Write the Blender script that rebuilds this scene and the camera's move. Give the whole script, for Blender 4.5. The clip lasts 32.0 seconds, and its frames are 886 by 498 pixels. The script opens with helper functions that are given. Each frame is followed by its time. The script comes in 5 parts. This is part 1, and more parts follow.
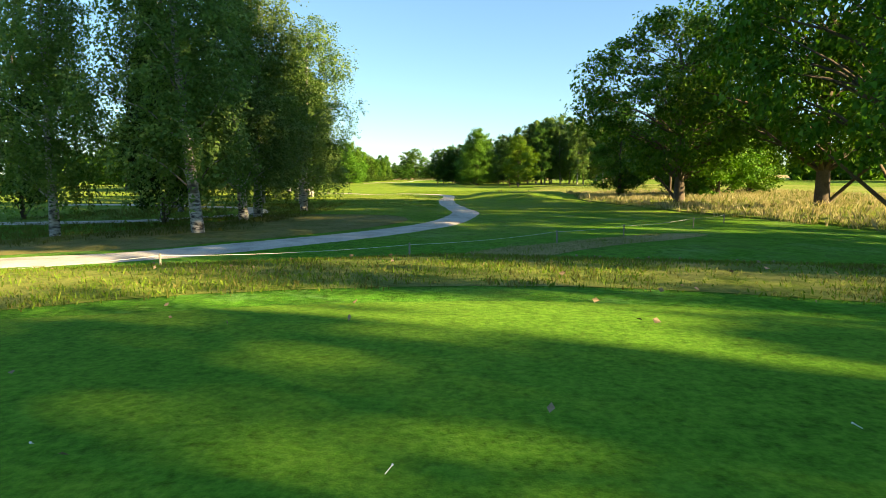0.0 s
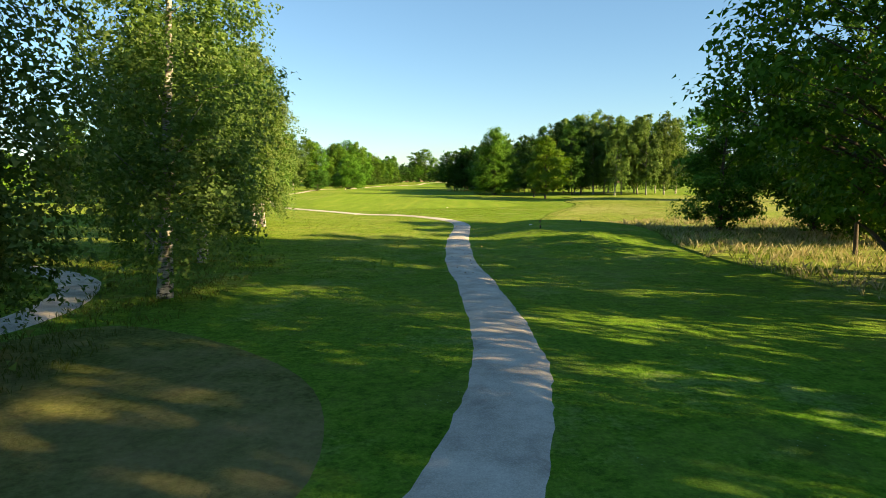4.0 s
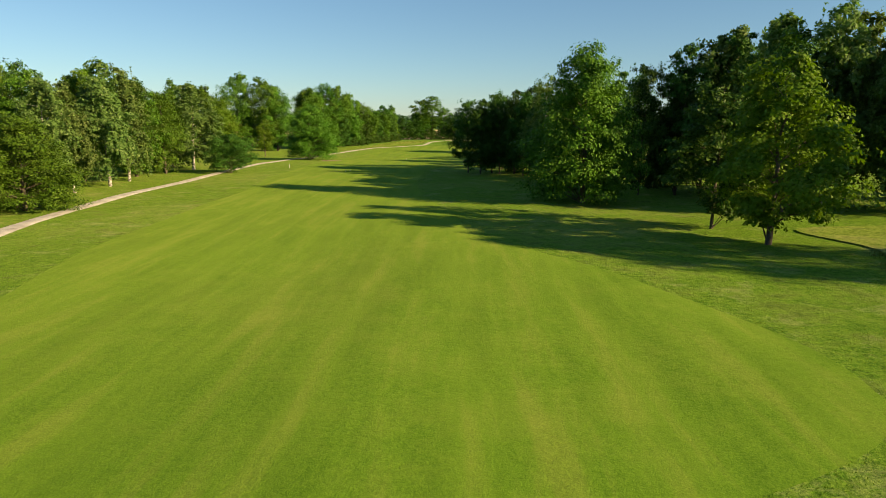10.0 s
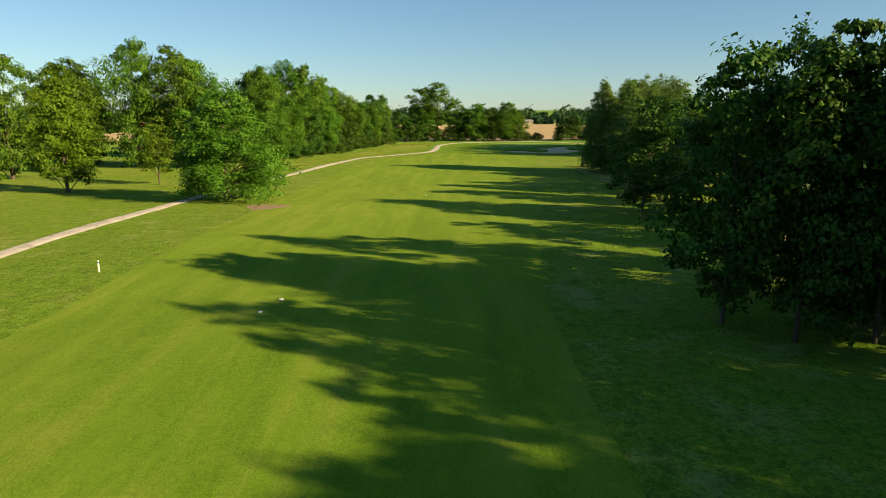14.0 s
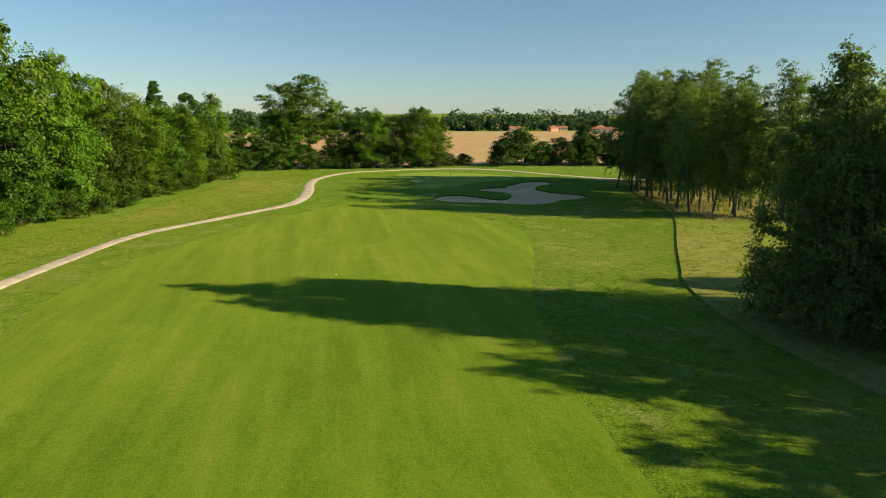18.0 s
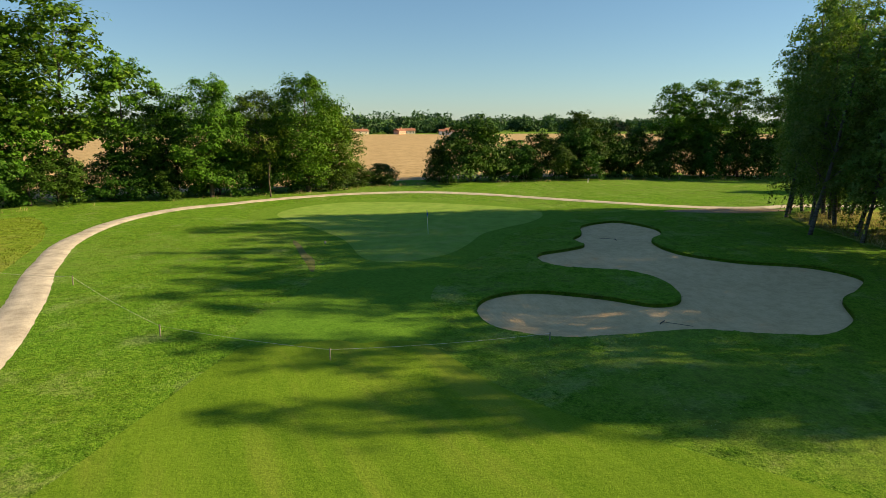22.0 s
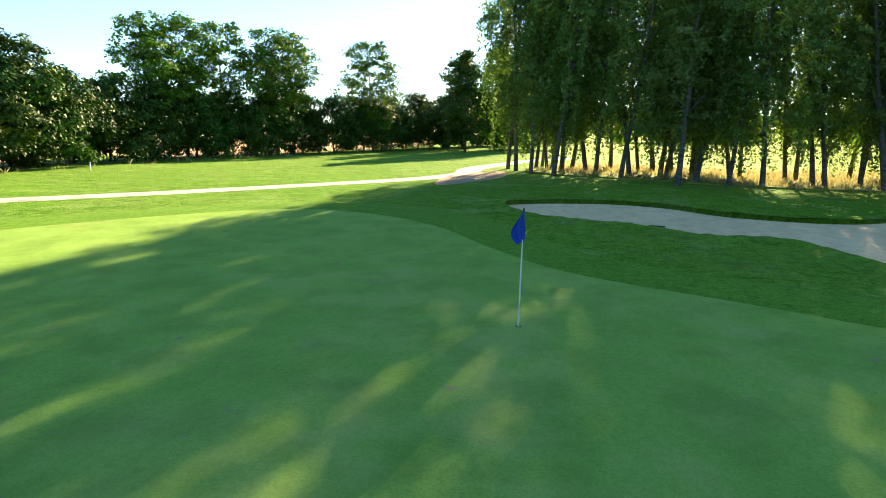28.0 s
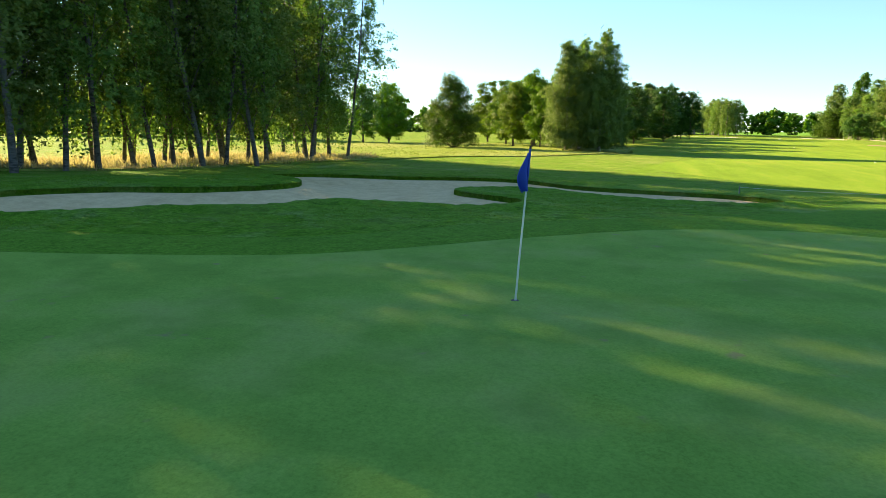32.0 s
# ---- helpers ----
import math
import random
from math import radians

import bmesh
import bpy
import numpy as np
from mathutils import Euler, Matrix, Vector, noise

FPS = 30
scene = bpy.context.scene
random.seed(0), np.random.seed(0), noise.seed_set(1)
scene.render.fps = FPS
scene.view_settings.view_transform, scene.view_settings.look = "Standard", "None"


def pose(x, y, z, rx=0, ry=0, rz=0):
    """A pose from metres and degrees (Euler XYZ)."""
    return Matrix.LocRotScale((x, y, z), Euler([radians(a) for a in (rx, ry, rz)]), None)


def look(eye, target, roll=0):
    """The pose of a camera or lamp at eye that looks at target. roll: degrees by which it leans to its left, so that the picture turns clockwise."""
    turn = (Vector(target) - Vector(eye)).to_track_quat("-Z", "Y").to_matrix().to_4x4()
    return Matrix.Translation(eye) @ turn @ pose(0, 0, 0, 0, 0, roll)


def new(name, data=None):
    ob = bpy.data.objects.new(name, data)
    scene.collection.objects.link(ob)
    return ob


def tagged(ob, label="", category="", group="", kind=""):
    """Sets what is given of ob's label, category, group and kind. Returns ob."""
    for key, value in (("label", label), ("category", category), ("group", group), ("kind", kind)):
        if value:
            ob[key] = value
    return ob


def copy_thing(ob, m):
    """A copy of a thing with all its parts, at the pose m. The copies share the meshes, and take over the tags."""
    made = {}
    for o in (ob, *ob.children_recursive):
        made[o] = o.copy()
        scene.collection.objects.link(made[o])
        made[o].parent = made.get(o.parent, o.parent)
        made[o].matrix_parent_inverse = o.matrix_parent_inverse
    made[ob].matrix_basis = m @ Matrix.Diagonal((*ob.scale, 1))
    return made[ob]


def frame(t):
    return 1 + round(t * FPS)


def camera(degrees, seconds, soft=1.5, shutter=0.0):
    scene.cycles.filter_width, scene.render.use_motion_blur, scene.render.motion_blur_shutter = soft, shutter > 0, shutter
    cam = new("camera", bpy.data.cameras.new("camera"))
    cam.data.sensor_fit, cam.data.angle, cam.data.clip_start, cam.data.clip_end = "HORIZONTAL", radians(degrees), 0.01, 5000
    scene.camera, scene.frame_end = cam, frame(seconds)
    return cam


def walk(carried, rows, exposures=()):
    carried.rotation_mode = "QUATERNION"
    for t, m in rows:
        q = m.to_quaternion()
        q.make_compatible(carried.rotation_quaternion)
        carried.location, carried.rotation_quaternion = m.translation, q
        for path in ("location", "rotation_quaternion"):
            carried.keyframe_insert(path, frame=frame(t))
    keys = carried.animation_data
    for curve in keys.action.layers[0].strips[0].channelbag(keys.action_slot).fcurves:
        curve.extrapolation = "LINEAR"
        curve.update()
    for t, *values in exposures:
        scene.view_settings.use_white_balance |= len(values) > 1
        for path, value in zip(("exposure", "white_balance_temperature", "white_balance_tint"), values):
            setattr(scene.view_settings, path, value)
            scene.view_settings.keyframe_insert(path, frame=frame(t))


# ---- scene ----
cam = camera(70.29, 32.0, soft=0.8)
# seconds, eye x y z, yaw, pitch, roll
ROWS = [
    (0.0, 0.00, 0.00, 4.20, -0.05, -6.79, 0.31),
    (0.5, -0.10, 2.05, 4.49, -0.12, -6.84, 0.25),
    (1.0, -0.12, 4.28, 4.69, -0.01, -6.85, 0.14),
    (1.5, -0.09, 7.06, 4.89, 0.15, -6.86, 0.08),
    (2.0, -0.09, 10.36, 5.18, 0.36, -6.83, -0.01),
    (2.5, -0.03, 14.19, 5.46, 0.54, -6.85, -0.07),
    (3.0, 0.06, 18.55, 5.74, 0.69, -6.87, -0.03),
    (3.5, 0.19, 23.52, 6.06, 0.85, -6.88, 0.01),
    (5.5, -0.08, 47.87, 7.02, 1.38, -6.91, -0.01),
    (6.0, -0.13, 54.36, 7.27, 1.47, -6.90, -0.07),
    (6.5, -0.23, 61.09, 7.53, 1.57, -7.16, -0.06),
    (7.0, -0.38, 68.26, 7.81, 1.64, -8.34, -0.09),
    (7.5, -0.43, 75.58, 8.15, 1.71, -9.65, -0.09),
    (8.0, -0.52, 83.44, 8.57, 1.75, -10.95, -0.08),
    (8.5, -0.77, 92.01, 8.92, 1.75, -11.28, -0.12),
    (9.0, -1.07, 101.06, 9.17, 1.77, -11.38, -0.09),
    (9.5, -1.63, 110.27, 9.43, 1.82, -11.43, -0.15),
    (10.0, -2.55, 119.50, 9.68, 1.91, -11.50, -0.09),
    (10.5, -3.76, 129.05, 10.04, 1.95, -11.56, -0.16),
    (11.0, -5.19, 138.75, 10.31, 2.00, -11.67, -0.12),
    (11.5, -6.60, 148.66, 10.45, 2.17, -11.76, -0.05),
    (12.0, -8.19, 159.05, 10.39, 2.19, -11.83, 0.02),
    (12.5, -9.85, 169.77, 10.28, 2.23, -11.90, 0.10),
    (13.0, -11.48, 180.64, 10.19, 1.92, -11.92, 0.14),
    (13.5, -13.45, 191.70, 10.12, 1.38, -11.98, 0.10),
    (15.5, -15.67, 239.64, 11.52, -3.96, -12.28, 0.01),
    (16.0, -15.77, 250.21, 11.69, -5.85, -12.19, -0.02),
    (16.5, -15.70, 260.55, 11.88, -7.93, -12.09, -0.11),
    (17.0, -15.67, 270.78, 12.06, -9.20, -12.03, -0.19),
    (17.5, -15.57, 281.23, 12.26, -9.86, -11.89, -0.19),
    (18.0, -15.37, 291.75, 12.42, -10.51, -11.81, -0.18),
    (18.5, -15.13, 301.90, 12.54, -11.13, -11.75, -0.21),
    (19.0, -14.70, 311.89, 12.52, -11.80, -11.65, -0.22),
    (19.5, -14.01, 321.95, 12.31, -13.18, -11.54, -0.16),
    (20.0, -13.29, 332.04, 11.90, -14.76, -11.59, 0.03),
    (20.5, -12.72, 341.50, 11.36, -16.72, -11.63, 0.16),
    (21.0, -12.53, 350.33, 10.76, -19.32, -11.65, 0.11),
    (21.5, -12.94, 358.31, 9.96, -22.87, -11.53, 0.01),
    (22.0, -13.29, 365.62, 8.97, -26.76, -11.27, -0.06),
    (22.5, -13.46, 372.45, 8.03, -31.68, -10.96, -0.00),
    (23.0, -13.51, 378.44, 7.33, -36.60, -10.66, -0.02),
    (23.5, -13.24, 383.58, 6.83, -41.72, -10.48, 0.09),
    (24.0, -12.67, 387.67, 6.30, -46.83, -10.54, 0.26),
    (24.5, -11.95, 391.71, 5.88, -51.55, -10.64, 0.33),
    (26.5, -5.40, 406.55, 4.11, -70.75, -10.51, 0.20),
    (27.0, -4.38, 409.09, 3.92, -77.74, -10.65, 0.09),
    (27.5, -3.20, 411.34, 3.69, -84.79, -10.66, 0.04),
    (28.0, -2.02, 413.10, 3.46, -92.31, -10.64, 0.04),
    (28.5, -0.91, 414.43, 3.26, -100.29, -10.64, 0.18),
    (29.0, 0.15, 415.52, 3.08, -108.35, -10.66, 0.23),
    (29.5, 1.05, 416.61, 2.96, -116.91, -10.72, 0.25),
    (30.0, 2.04, 417.51, 2.81, -125.72, -10.79, 0.24),
    (30.5, 3.07, 418.32, 2.73, -134.59, -10.90, 0.09),
    (31.0, 4.27, 418.91, 2.61, -143.72, -10.86, -0.11),
    (31.5, 5.51, 419.25, 2.47, -152.62, -10.79, -0.38),
    (32.0, 6.76, 419.58, 2.39, -161.54, -10.72, -0.54),
]
walk(cam, [(t, pose(x, y, z, 90 + pitch, roll, yaw)) for t, x, y, z, yaw, pitch, roll in ROWS],
     exposures=[(0.0, 2.3, 7100, 10), (3.0, 2.15, 7100, 10), (6.0, 1.5, 6900, 11), (9.0, 1.25, 6900, 11), (13.0, 1.3, 6900, 11), (20.0, 1.13, 6900, 11), (22.0, 1.3, 6900, 11),
                (24.5, 2.0, 6900, 11), (27.0, 2.45, 6700, 10), (30.0, 2.75, 6400, 22), (32.0, 2.45, 6900, 10)])

# ---------------- light ----------------
SUN_AZ, SUN_EL = radians(-24.0), radians(20.5)     # azimuth from +x towards +y
SUN_DIR = Vector((math.cos(SUN_AZ) * math.cos(SUN_EL), math.sin(SUN_AZ) * math.cos(SUN_EL), math.sin(SUN_EL)))
world = bpy.data.worlds.new("sky_world")
scene.world = world
world.use_nodes = True
wn = world.node_tree.nodes
sky = wn.new("ShaderNodeTexSky")
sky.sky_type = "NISHITA"
sky.sun_disc = False
sky.sun_elevation = SUN_EL
sky.sun_rotation = radians(90.0) - SUN_AZ
sky.air_density, sky.dust_density, sky.ozone_density = 0.95, 0.15, 3.2
wn["Background"].inputs["Strength"].default_value = 0.054
tint = wn.new("ShaderNodeMix")
tint.data_type, tint.blend_type = "RGBA", "MULTIPLY"
tint.inputs[0].default_value, tint.inputs[7].default_value = 1.0, (0.88, 0.99, 1.0, 1)
world.node_tree.links.new(sky.outputs["Color"], tint.inputs[6])
haze = wn.new("ShaderNodeMix")
haze.data_type = "RGBA"
haze.inputs[0].default_value, haze.inputs[7].default_value = 0.20, (1.2, 2.8, 4.5, 1)
world.node_tree.links.new(tint.outputs[2], haze.inputs[6])
world.node_tree.links.new(haze.outputs[2], wn["Background"].inputs["Color"])
sun_data = bpy.data.lights.new("sun", "SUN")
sun_data.energy, sun_data.angle, sun_data.color = 5.0, radians(0.55), (1.0, 0.77, 0.42)
sun = new("sun", sun_data)
sun.matrix_world = look(SUN_DIR * 300.0, (0, 0, 0))


# ---------------- materials ----------------
def mat_base(name):
    m = bpy.data.materials.new(name)
    m.use_nodes = True
    t = m.node_tree
    return m, t, t.nodes["Principled BSDF"]


def node(t, kind, **sets):
    n = t.nodes.new(kind)
    for k, v in sets.items():
        n.inputs[k].default_value = v
    return n


def noise_tex(t, coord, scale, detail=4.0, rough=0.6):
    n = node(t, "ShaderNodeTexNoise", Scale=scale, Detail=detail, Roughness=rough)
    t.links.new(coord, n.inputs["Vector"])
    return n.outputs["Fac"]


def ramp(t, fac, stops):
    r = t.nodes.new("ShaderNodeValToRGB")
    e = r.color_ramp.elements
    while len(e) < len(stops):
        e.new(0.5)
    for q, (p, c) in zip(e, stops):
        q.position, q.color = p, (*c, 1)
    t.links.new(fac, r.inputs["Fac"])
    return r.outputs["Color"]


def mixc(t, a, b, fac, mode="MIX"):
    n = t.nodes.new("ShaderNodeMix")
    n.data_type, n.blend_type = "RGBA", mode
    for sock, v in ((n.inputs[0], fac), (n.inputs[6], a), (n.inputs[7], b)):
        if isinstance(v, (int, float)):
            sock.default_value = v
        elif isinstance(v, tuple):
            sock.default_value = (*v, 1)
        else:
            t.links.new(v, sock)
    return n.outputs[2]


def maths(t, op, a, b=0.0):
    n = t.nodes.new("ShaderNodeMath")
    n.operation = op
    for sock, v in zip(n.inputs, (a, b)):
        if isinstance(v, (int, float)):
            sock.default_value = v
        else:
            t.links.new(v, sock)
    return n.outputs[0]


def world_pos(t):
    return t.nodes.new("ShaderNodeNewGeometry").outputs["Position"]


def bump(t, p, height, strength, dist):
    b = node(t, "ShaderNodeBump", Strength=strength, Distance=dist)
    t.links.new(height, b.inputs["Height"])
    t.links.new(b.outputs["Normal"], p.inputs["Normal"])


def grass_mat(name, dark, mid, light, dry, dry_at=0.62, fine=9.0, stripes=0.0, relief=0.05, clover=0.0, shade_green=None, marks=0.0, bleach=0.0):
    m, t, p = mat_base(name)
    pos = world_pos(t)
    big = noise_tex(t, pos, 0.045, 3.0, 0.55)
    mid_n = noise_tex(t, pos, 0.55, 5.0, 0.62)
    fin = noise_tex(t, pos, fine, 6.0, 0.7)
    tuft = noise_tex(t, pos, fine * 0.27, 4.0, 0.7)
    c = ramp(t, mid_n, [(0.3, dark), (0.5, mid), (0.72, light)])
    c = mixc(t, c, ramp(t, fin, [(0.37, tuple(v * 0.40 for v in dark)), (0.51, mid), (0.64, tuple(v * 1.25 for v in light))]), 0.6 if relief > 0.01 else 0.25)
    c = mixc(t, c, ramp(t, tuft, [(0.40, tuple(v * 0.45 for v in dark)), (0.51, mid), (0.61, light)]), 0.32 if relief > 0.03 else (0.25 if relief > 0.01 else 0.10))
    patch = ramp(t, maths(t, "ADD", maths(t, "MULTIPLY", big, 0.55), maths(t, "MULTIPLY", mid_n, 0.45)), [(dry_at - 0.1, (0, 0, 0)), (dry_at + 0.1, (1, 1, 1))])
    c = mixc(t, c, dry, maths(t, "MULTIPLY", patch, 0.6))
    if stripes:
        # passes of the mower along the hole, and long uneven streaks of thinner turf
        sep = t.nodes.new("ShaderNodeSeparateXYZ")
        t.links.new(pos, sep.inputs[0])
        w = maths(t, "ADD", maths(t, "MULTIPLY", sep.outputs[0], 1.12), maths(t, "MULTIPLY", noise_tex(t, pos, 0.015, 2.0), 9.0))
        c = mixc(t, c, light, maths(t, "MAXIMUM", maths(t, "MULTIPLY", maths(t, "SINE", w), stripes), 0.0))
        mp = node(t, "ShaderNodeMapping", Scale=(0.62, 0.075, 1.0), Rotation=(0.0, 0.0, 0.04))
        t.links.new(pos, mp.inputs["Vector"])
        streak = noise_tex(t, mp.outputs[0], 1.0, 5.0, 0.62)
        c = mixc(t, c, ramp(t, streak, [(0.36, tuple(v * 0.80 for v in dark)), (0.52, mid), (0.66, dry)]), 0.42)
    if bleach:
        # thin straw-coloured blotches and darker coarse clumps
        b1 = noise_tex(t, pos, 0.33, 6.0, 0.68)
        b2 = noise_tex(t, pos, 4.5, 5.0, 0.75)
        worn = maths(t, "ADD", maths(t, "MULTIPLY", b1, 0.72), maths(t, "MULTIPLY", b2, 0.28))
        c = mixc(t, c, (0.33, 0.315, 0.15), ramp(t, worn, [(0.53, (0, 0, 0)), (0.64, (bleach, bleach, bleach))]))
        c = mixc(t, c, tuple(v * 0.55 for v in dark), ramp(t, noise_tex(t, pos, 0.55, 6.0, 0.72), [(0.54, (0, 0, 0)), (0.68, (0.65, 0.65, 0.65))]))
    if clover:
        v = node(t, "ShaderNodeTexVoronoi", Scale=7.0)
        t.links.new(pos, v.inputs["Vector"])
        dots = maths(t, "MULTIPLY", maths(t, "LESS_THAN", v.outputs["Distance"], 0.10), maths(t, "GREATER_THAN", mid_n, 1.0 - clover))
        c = mixc(t, c, (0.45, 0.47, 0.38), maths(t, "MULTIPLY", dots, 0.6))
    if marks:
        # soft darker mottles and small mended ball marks in short turf
        c = mixc(t, c, tuple(v * 0.72 for v in dark), ramp(t, noise_tex(t, pos, 0.9, 5.0, 0.6), [(0.46, (0, 0, 0)), (0.66, (marks, marks, marks))]))
        c = mixc(t, c, (0.19, 0.155, 0.105), ramp(t, noise_tex(t, pos, 2.3, 2.5, 0.5), [(0.685, (0, 0, 0)), (0.76, (0.7, 0.7, 0.7))]))
    if shade_green:
        # greener turf by the tee and round the green, carrying the deep green of shade
        s2 = t.nodes.new("ShaderNodeSeparateXYZ")
        t.links.new(pos, s2.inputs[0])
        k = maths(t, "ADD", maths(t, "MULTIPLY", s2.outputs[1], 1.0 / 500.0), maths(t, "MULTIPLY", big, 0.08))
        c = mixc(t, c, shade_green, ramp(t, k, [(0.09, (1, 1, 1)), (0.14, (0, 0, 0)), (0.785, (0, 0, 0)), (0.82, (0.5, 0.5, 0.5))]), "MULTIPLY")
    t.links.new(c, p.inputs["Base Color"])
    p.inputs["Roughness"].default_value = 0.9
    p.inputs["Specular IOR Level"].default_value = 0.02
    # upright blade tips catch the light where the turf is seen flat
    p.inputs["Sheen Weight"].default_value = 0.06
    p.inputs["Sheen Roughness"].default_value = 0.42
    p.inputs["Sheen Tint"].default_value = (0.88, 0.90, 0.22, 1)
    bump(t, p, maths(t, "ADD", fin, maths(t, "ADD", maths(t, "MULTIPLY", tuft, 1.5), maths(t, "MULTIPLY", mid_n, 0.8))), 0.7, relief)
    return m


def leaf_mat(name, dark, light, sheen, through_light=0.35, through_tint=(0.9, 1.0, 0.25)):
    """Leaves that vary from one to the next, from spray to spray and from tree to tree, and let some light through."""
    m, t, p = mat_base(name)
    geo = t.nodes.new("ShaderNodeNewGeometry")
    info = t.nodes.new("ShaderNodeObjectInfo")
    spray = noise_tex(t, geo.outputs["Position"], 0.75, 3.0, 0.6)
    k = maths(t, "ADD", maths(t, "MULTIPLY", geo.outputs["Random Per Island"], 0.55), maths(t, "MULTIPLY", maths(t, "SUBTRACT", spray, 0.28), 1.0))
    c = ramp(t, k, [(0.0, dark), (0.6, light), (1.0, sheen)])
    hs = t.nodes.new("ShaderNodeHueSaturation")
    t.links.new(maths(t, "ADD", 0.485, maths(t, "MULTIPLY", info.outputs["Random"], 0.032)), hs.inputs["Hue"])
    t.links.new(maths(t, "ADD", 0.82, maths(t, "MULTIPLY", info.outputs["Random"], 0.4)), hs.inputs["Value"])
    t.links.new(c, hs.inputs["Color"])
    c = hs.outputs["Color"]
    t.links.new(c, p.inputs["Base Color"])
    p.inputs["Roughness"].default_value = 0.5
    p.inputs["Specular IOR Level"].default_value = 0.08
    tr = t.nodes.new("ShaderNodeBsdfTranslucent")
    t.links.new(mixc(t, c, through_tint, 1.0, "MULTIPLY"), tr.inputs["Color"])
    mx = t.nodes.new("ShaderNodeMixShader")
    mx.inputs[0].default_value = through_light
    t.links.new(p.outputs[0], mx.inputs[1])
    t.links.new(tr.outputs[0], mx.inputs[2])
    t.links.new(mx.outputs[0], t.nodes["Material Output"].inputs["Surface"])
    return m


def plain_mat(name, a, b, scale, rough=0.7, metal=0.0, relief=0.0, spec=0.4):
    m, t, p = mat_base(name)
    pos = world_pos(t)
    n = noise_tex(t, pos, scale, 5.0)
    n2 = noise_tex(t, pos, scale * 0.12, 3.0)
    c = mixc(t, ramp(t, n, [(0.3, a), (0.7, b)]), ramp(t, n2, [(0.35, a), (0.65, b)]), 0.4)
    t.links.new(c, p.inputs["Base Color"])
    p.inputs["Roughness"].default_value, p.inputs["Metallic"].default_value = rough, metal
    p.inputs["Specular IOR Level"].default_value = spec
    if relief:
        bump(t, p, n, 0.7, relief)
    return m


def gravel_mat(name, a, b, c3):
    m, t, p = mat_base(name)
    pos = world_pos(t)
    v = node(t, "ShaderNodeTexVoronoi", Scale=38.0)
    t.links.new(pos, v.inputs["Vector"])
    stones = ramp(t, v.outputs["Color"], [(0.1, a), (0.6, b), (1.0, c3)])
    blot = noise_tex(t, pos, 0.8, 6.0, 0.65)
    c = mixc(t, stones, ramp(t, blot, [(0.32, tuple(x * 0.66 for x in a)), (0.52, b), (0.7, c3)]), 0.6)
    t.links.new(c, p.inputs["Base Color"])
    p.inputs["Roughness"].default_value = 0.95
    p.inputs["Specular IOR Level"].default_value = 0.15
    bump(t, p, maths(t, "ADD", maths(t, "MULTIPLY", v.outputs["Distance"], 0.3), maths(t, "ADD", blot, noise_tex(t, pos, 7.0, 5.0, 0.7))), 0.6, 0.03)
    return m


def sand_mat(name, a, b):
    """Raked sand: winding furrows, damp and dry blotches, scattered marks."""
    m, t, p = mat_base(name)
    pos = world_pos(t)
    blot = noise_tex(t, pos, 0.35, 5.0, 0.65)
    grain = noise_tex(t, pos, 11.0, 6.0, 0.75)
    marks = noise_tex(t, pos, 1.7, 4.0, 0.7)
    w = node(t, "ShaderNodeTexWave", Scale=1.1, Distortion=14.0, Detail=3.0)
    w.inputs["Detail Scale"].default_value = 0.35
    t.links.new(pos, w.inputs["Vector"])
    c = mixc(t, ramp(t, blot, [(0.32, a), (0.66, b)]), ramp(t, grain, [(0.3, tuple(v * 0.72 for v in a)), (0.7, b)]), 0.45)
    c = mixc(t, c, ramp(t, marks, [(0.35, tuple(v * 0.78 for v in a)), (0.6, b)]), 0.35)
    c = mixc(t, c, tuple(v * 0.8 for v in a), maths(t, "MULTIPLY", w.outputs["Fac"], 0.10))
    t.links.new(c, p.inputs["Base Color"])
    p.inputs["Roughness"].default_value = 0.95
    p.inputs["Specular IOR Level"].default_value = 0.1
    bump(t, p, maths(t, "ADD", maths(t, "MULTIPLY", w.outputs["Fac"], 0.15), maths(t, "ADD", marks, maths(t, "MULTIPLY", grain, 0.4))), 0.6, 0.04)
    return m


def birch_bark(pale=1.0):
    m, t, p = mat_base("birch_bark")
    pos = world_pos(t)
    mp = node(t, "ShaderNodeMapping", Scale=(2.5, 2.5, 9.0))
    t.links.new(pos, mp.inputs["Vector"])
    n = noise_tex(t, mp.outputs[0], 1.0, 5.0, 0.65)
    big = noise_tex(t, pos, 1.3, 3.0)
    # pale under 1 darkens the white bark for trunks in shade
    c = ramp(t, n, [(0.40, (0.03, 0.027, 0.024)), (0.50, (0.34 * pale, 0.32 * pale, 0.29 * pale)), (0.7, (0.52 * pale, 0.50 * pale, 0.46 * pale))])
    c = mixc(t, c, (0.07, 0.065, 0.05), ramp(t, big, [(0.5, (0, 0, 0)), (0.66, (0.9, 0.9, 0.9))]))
    t.links.new(c, p.inputs["Base Color"])
    p.inputs["Roughness"].default_value = 0.8
    bump(t, p, n, 0.6, 0.02)
    return m


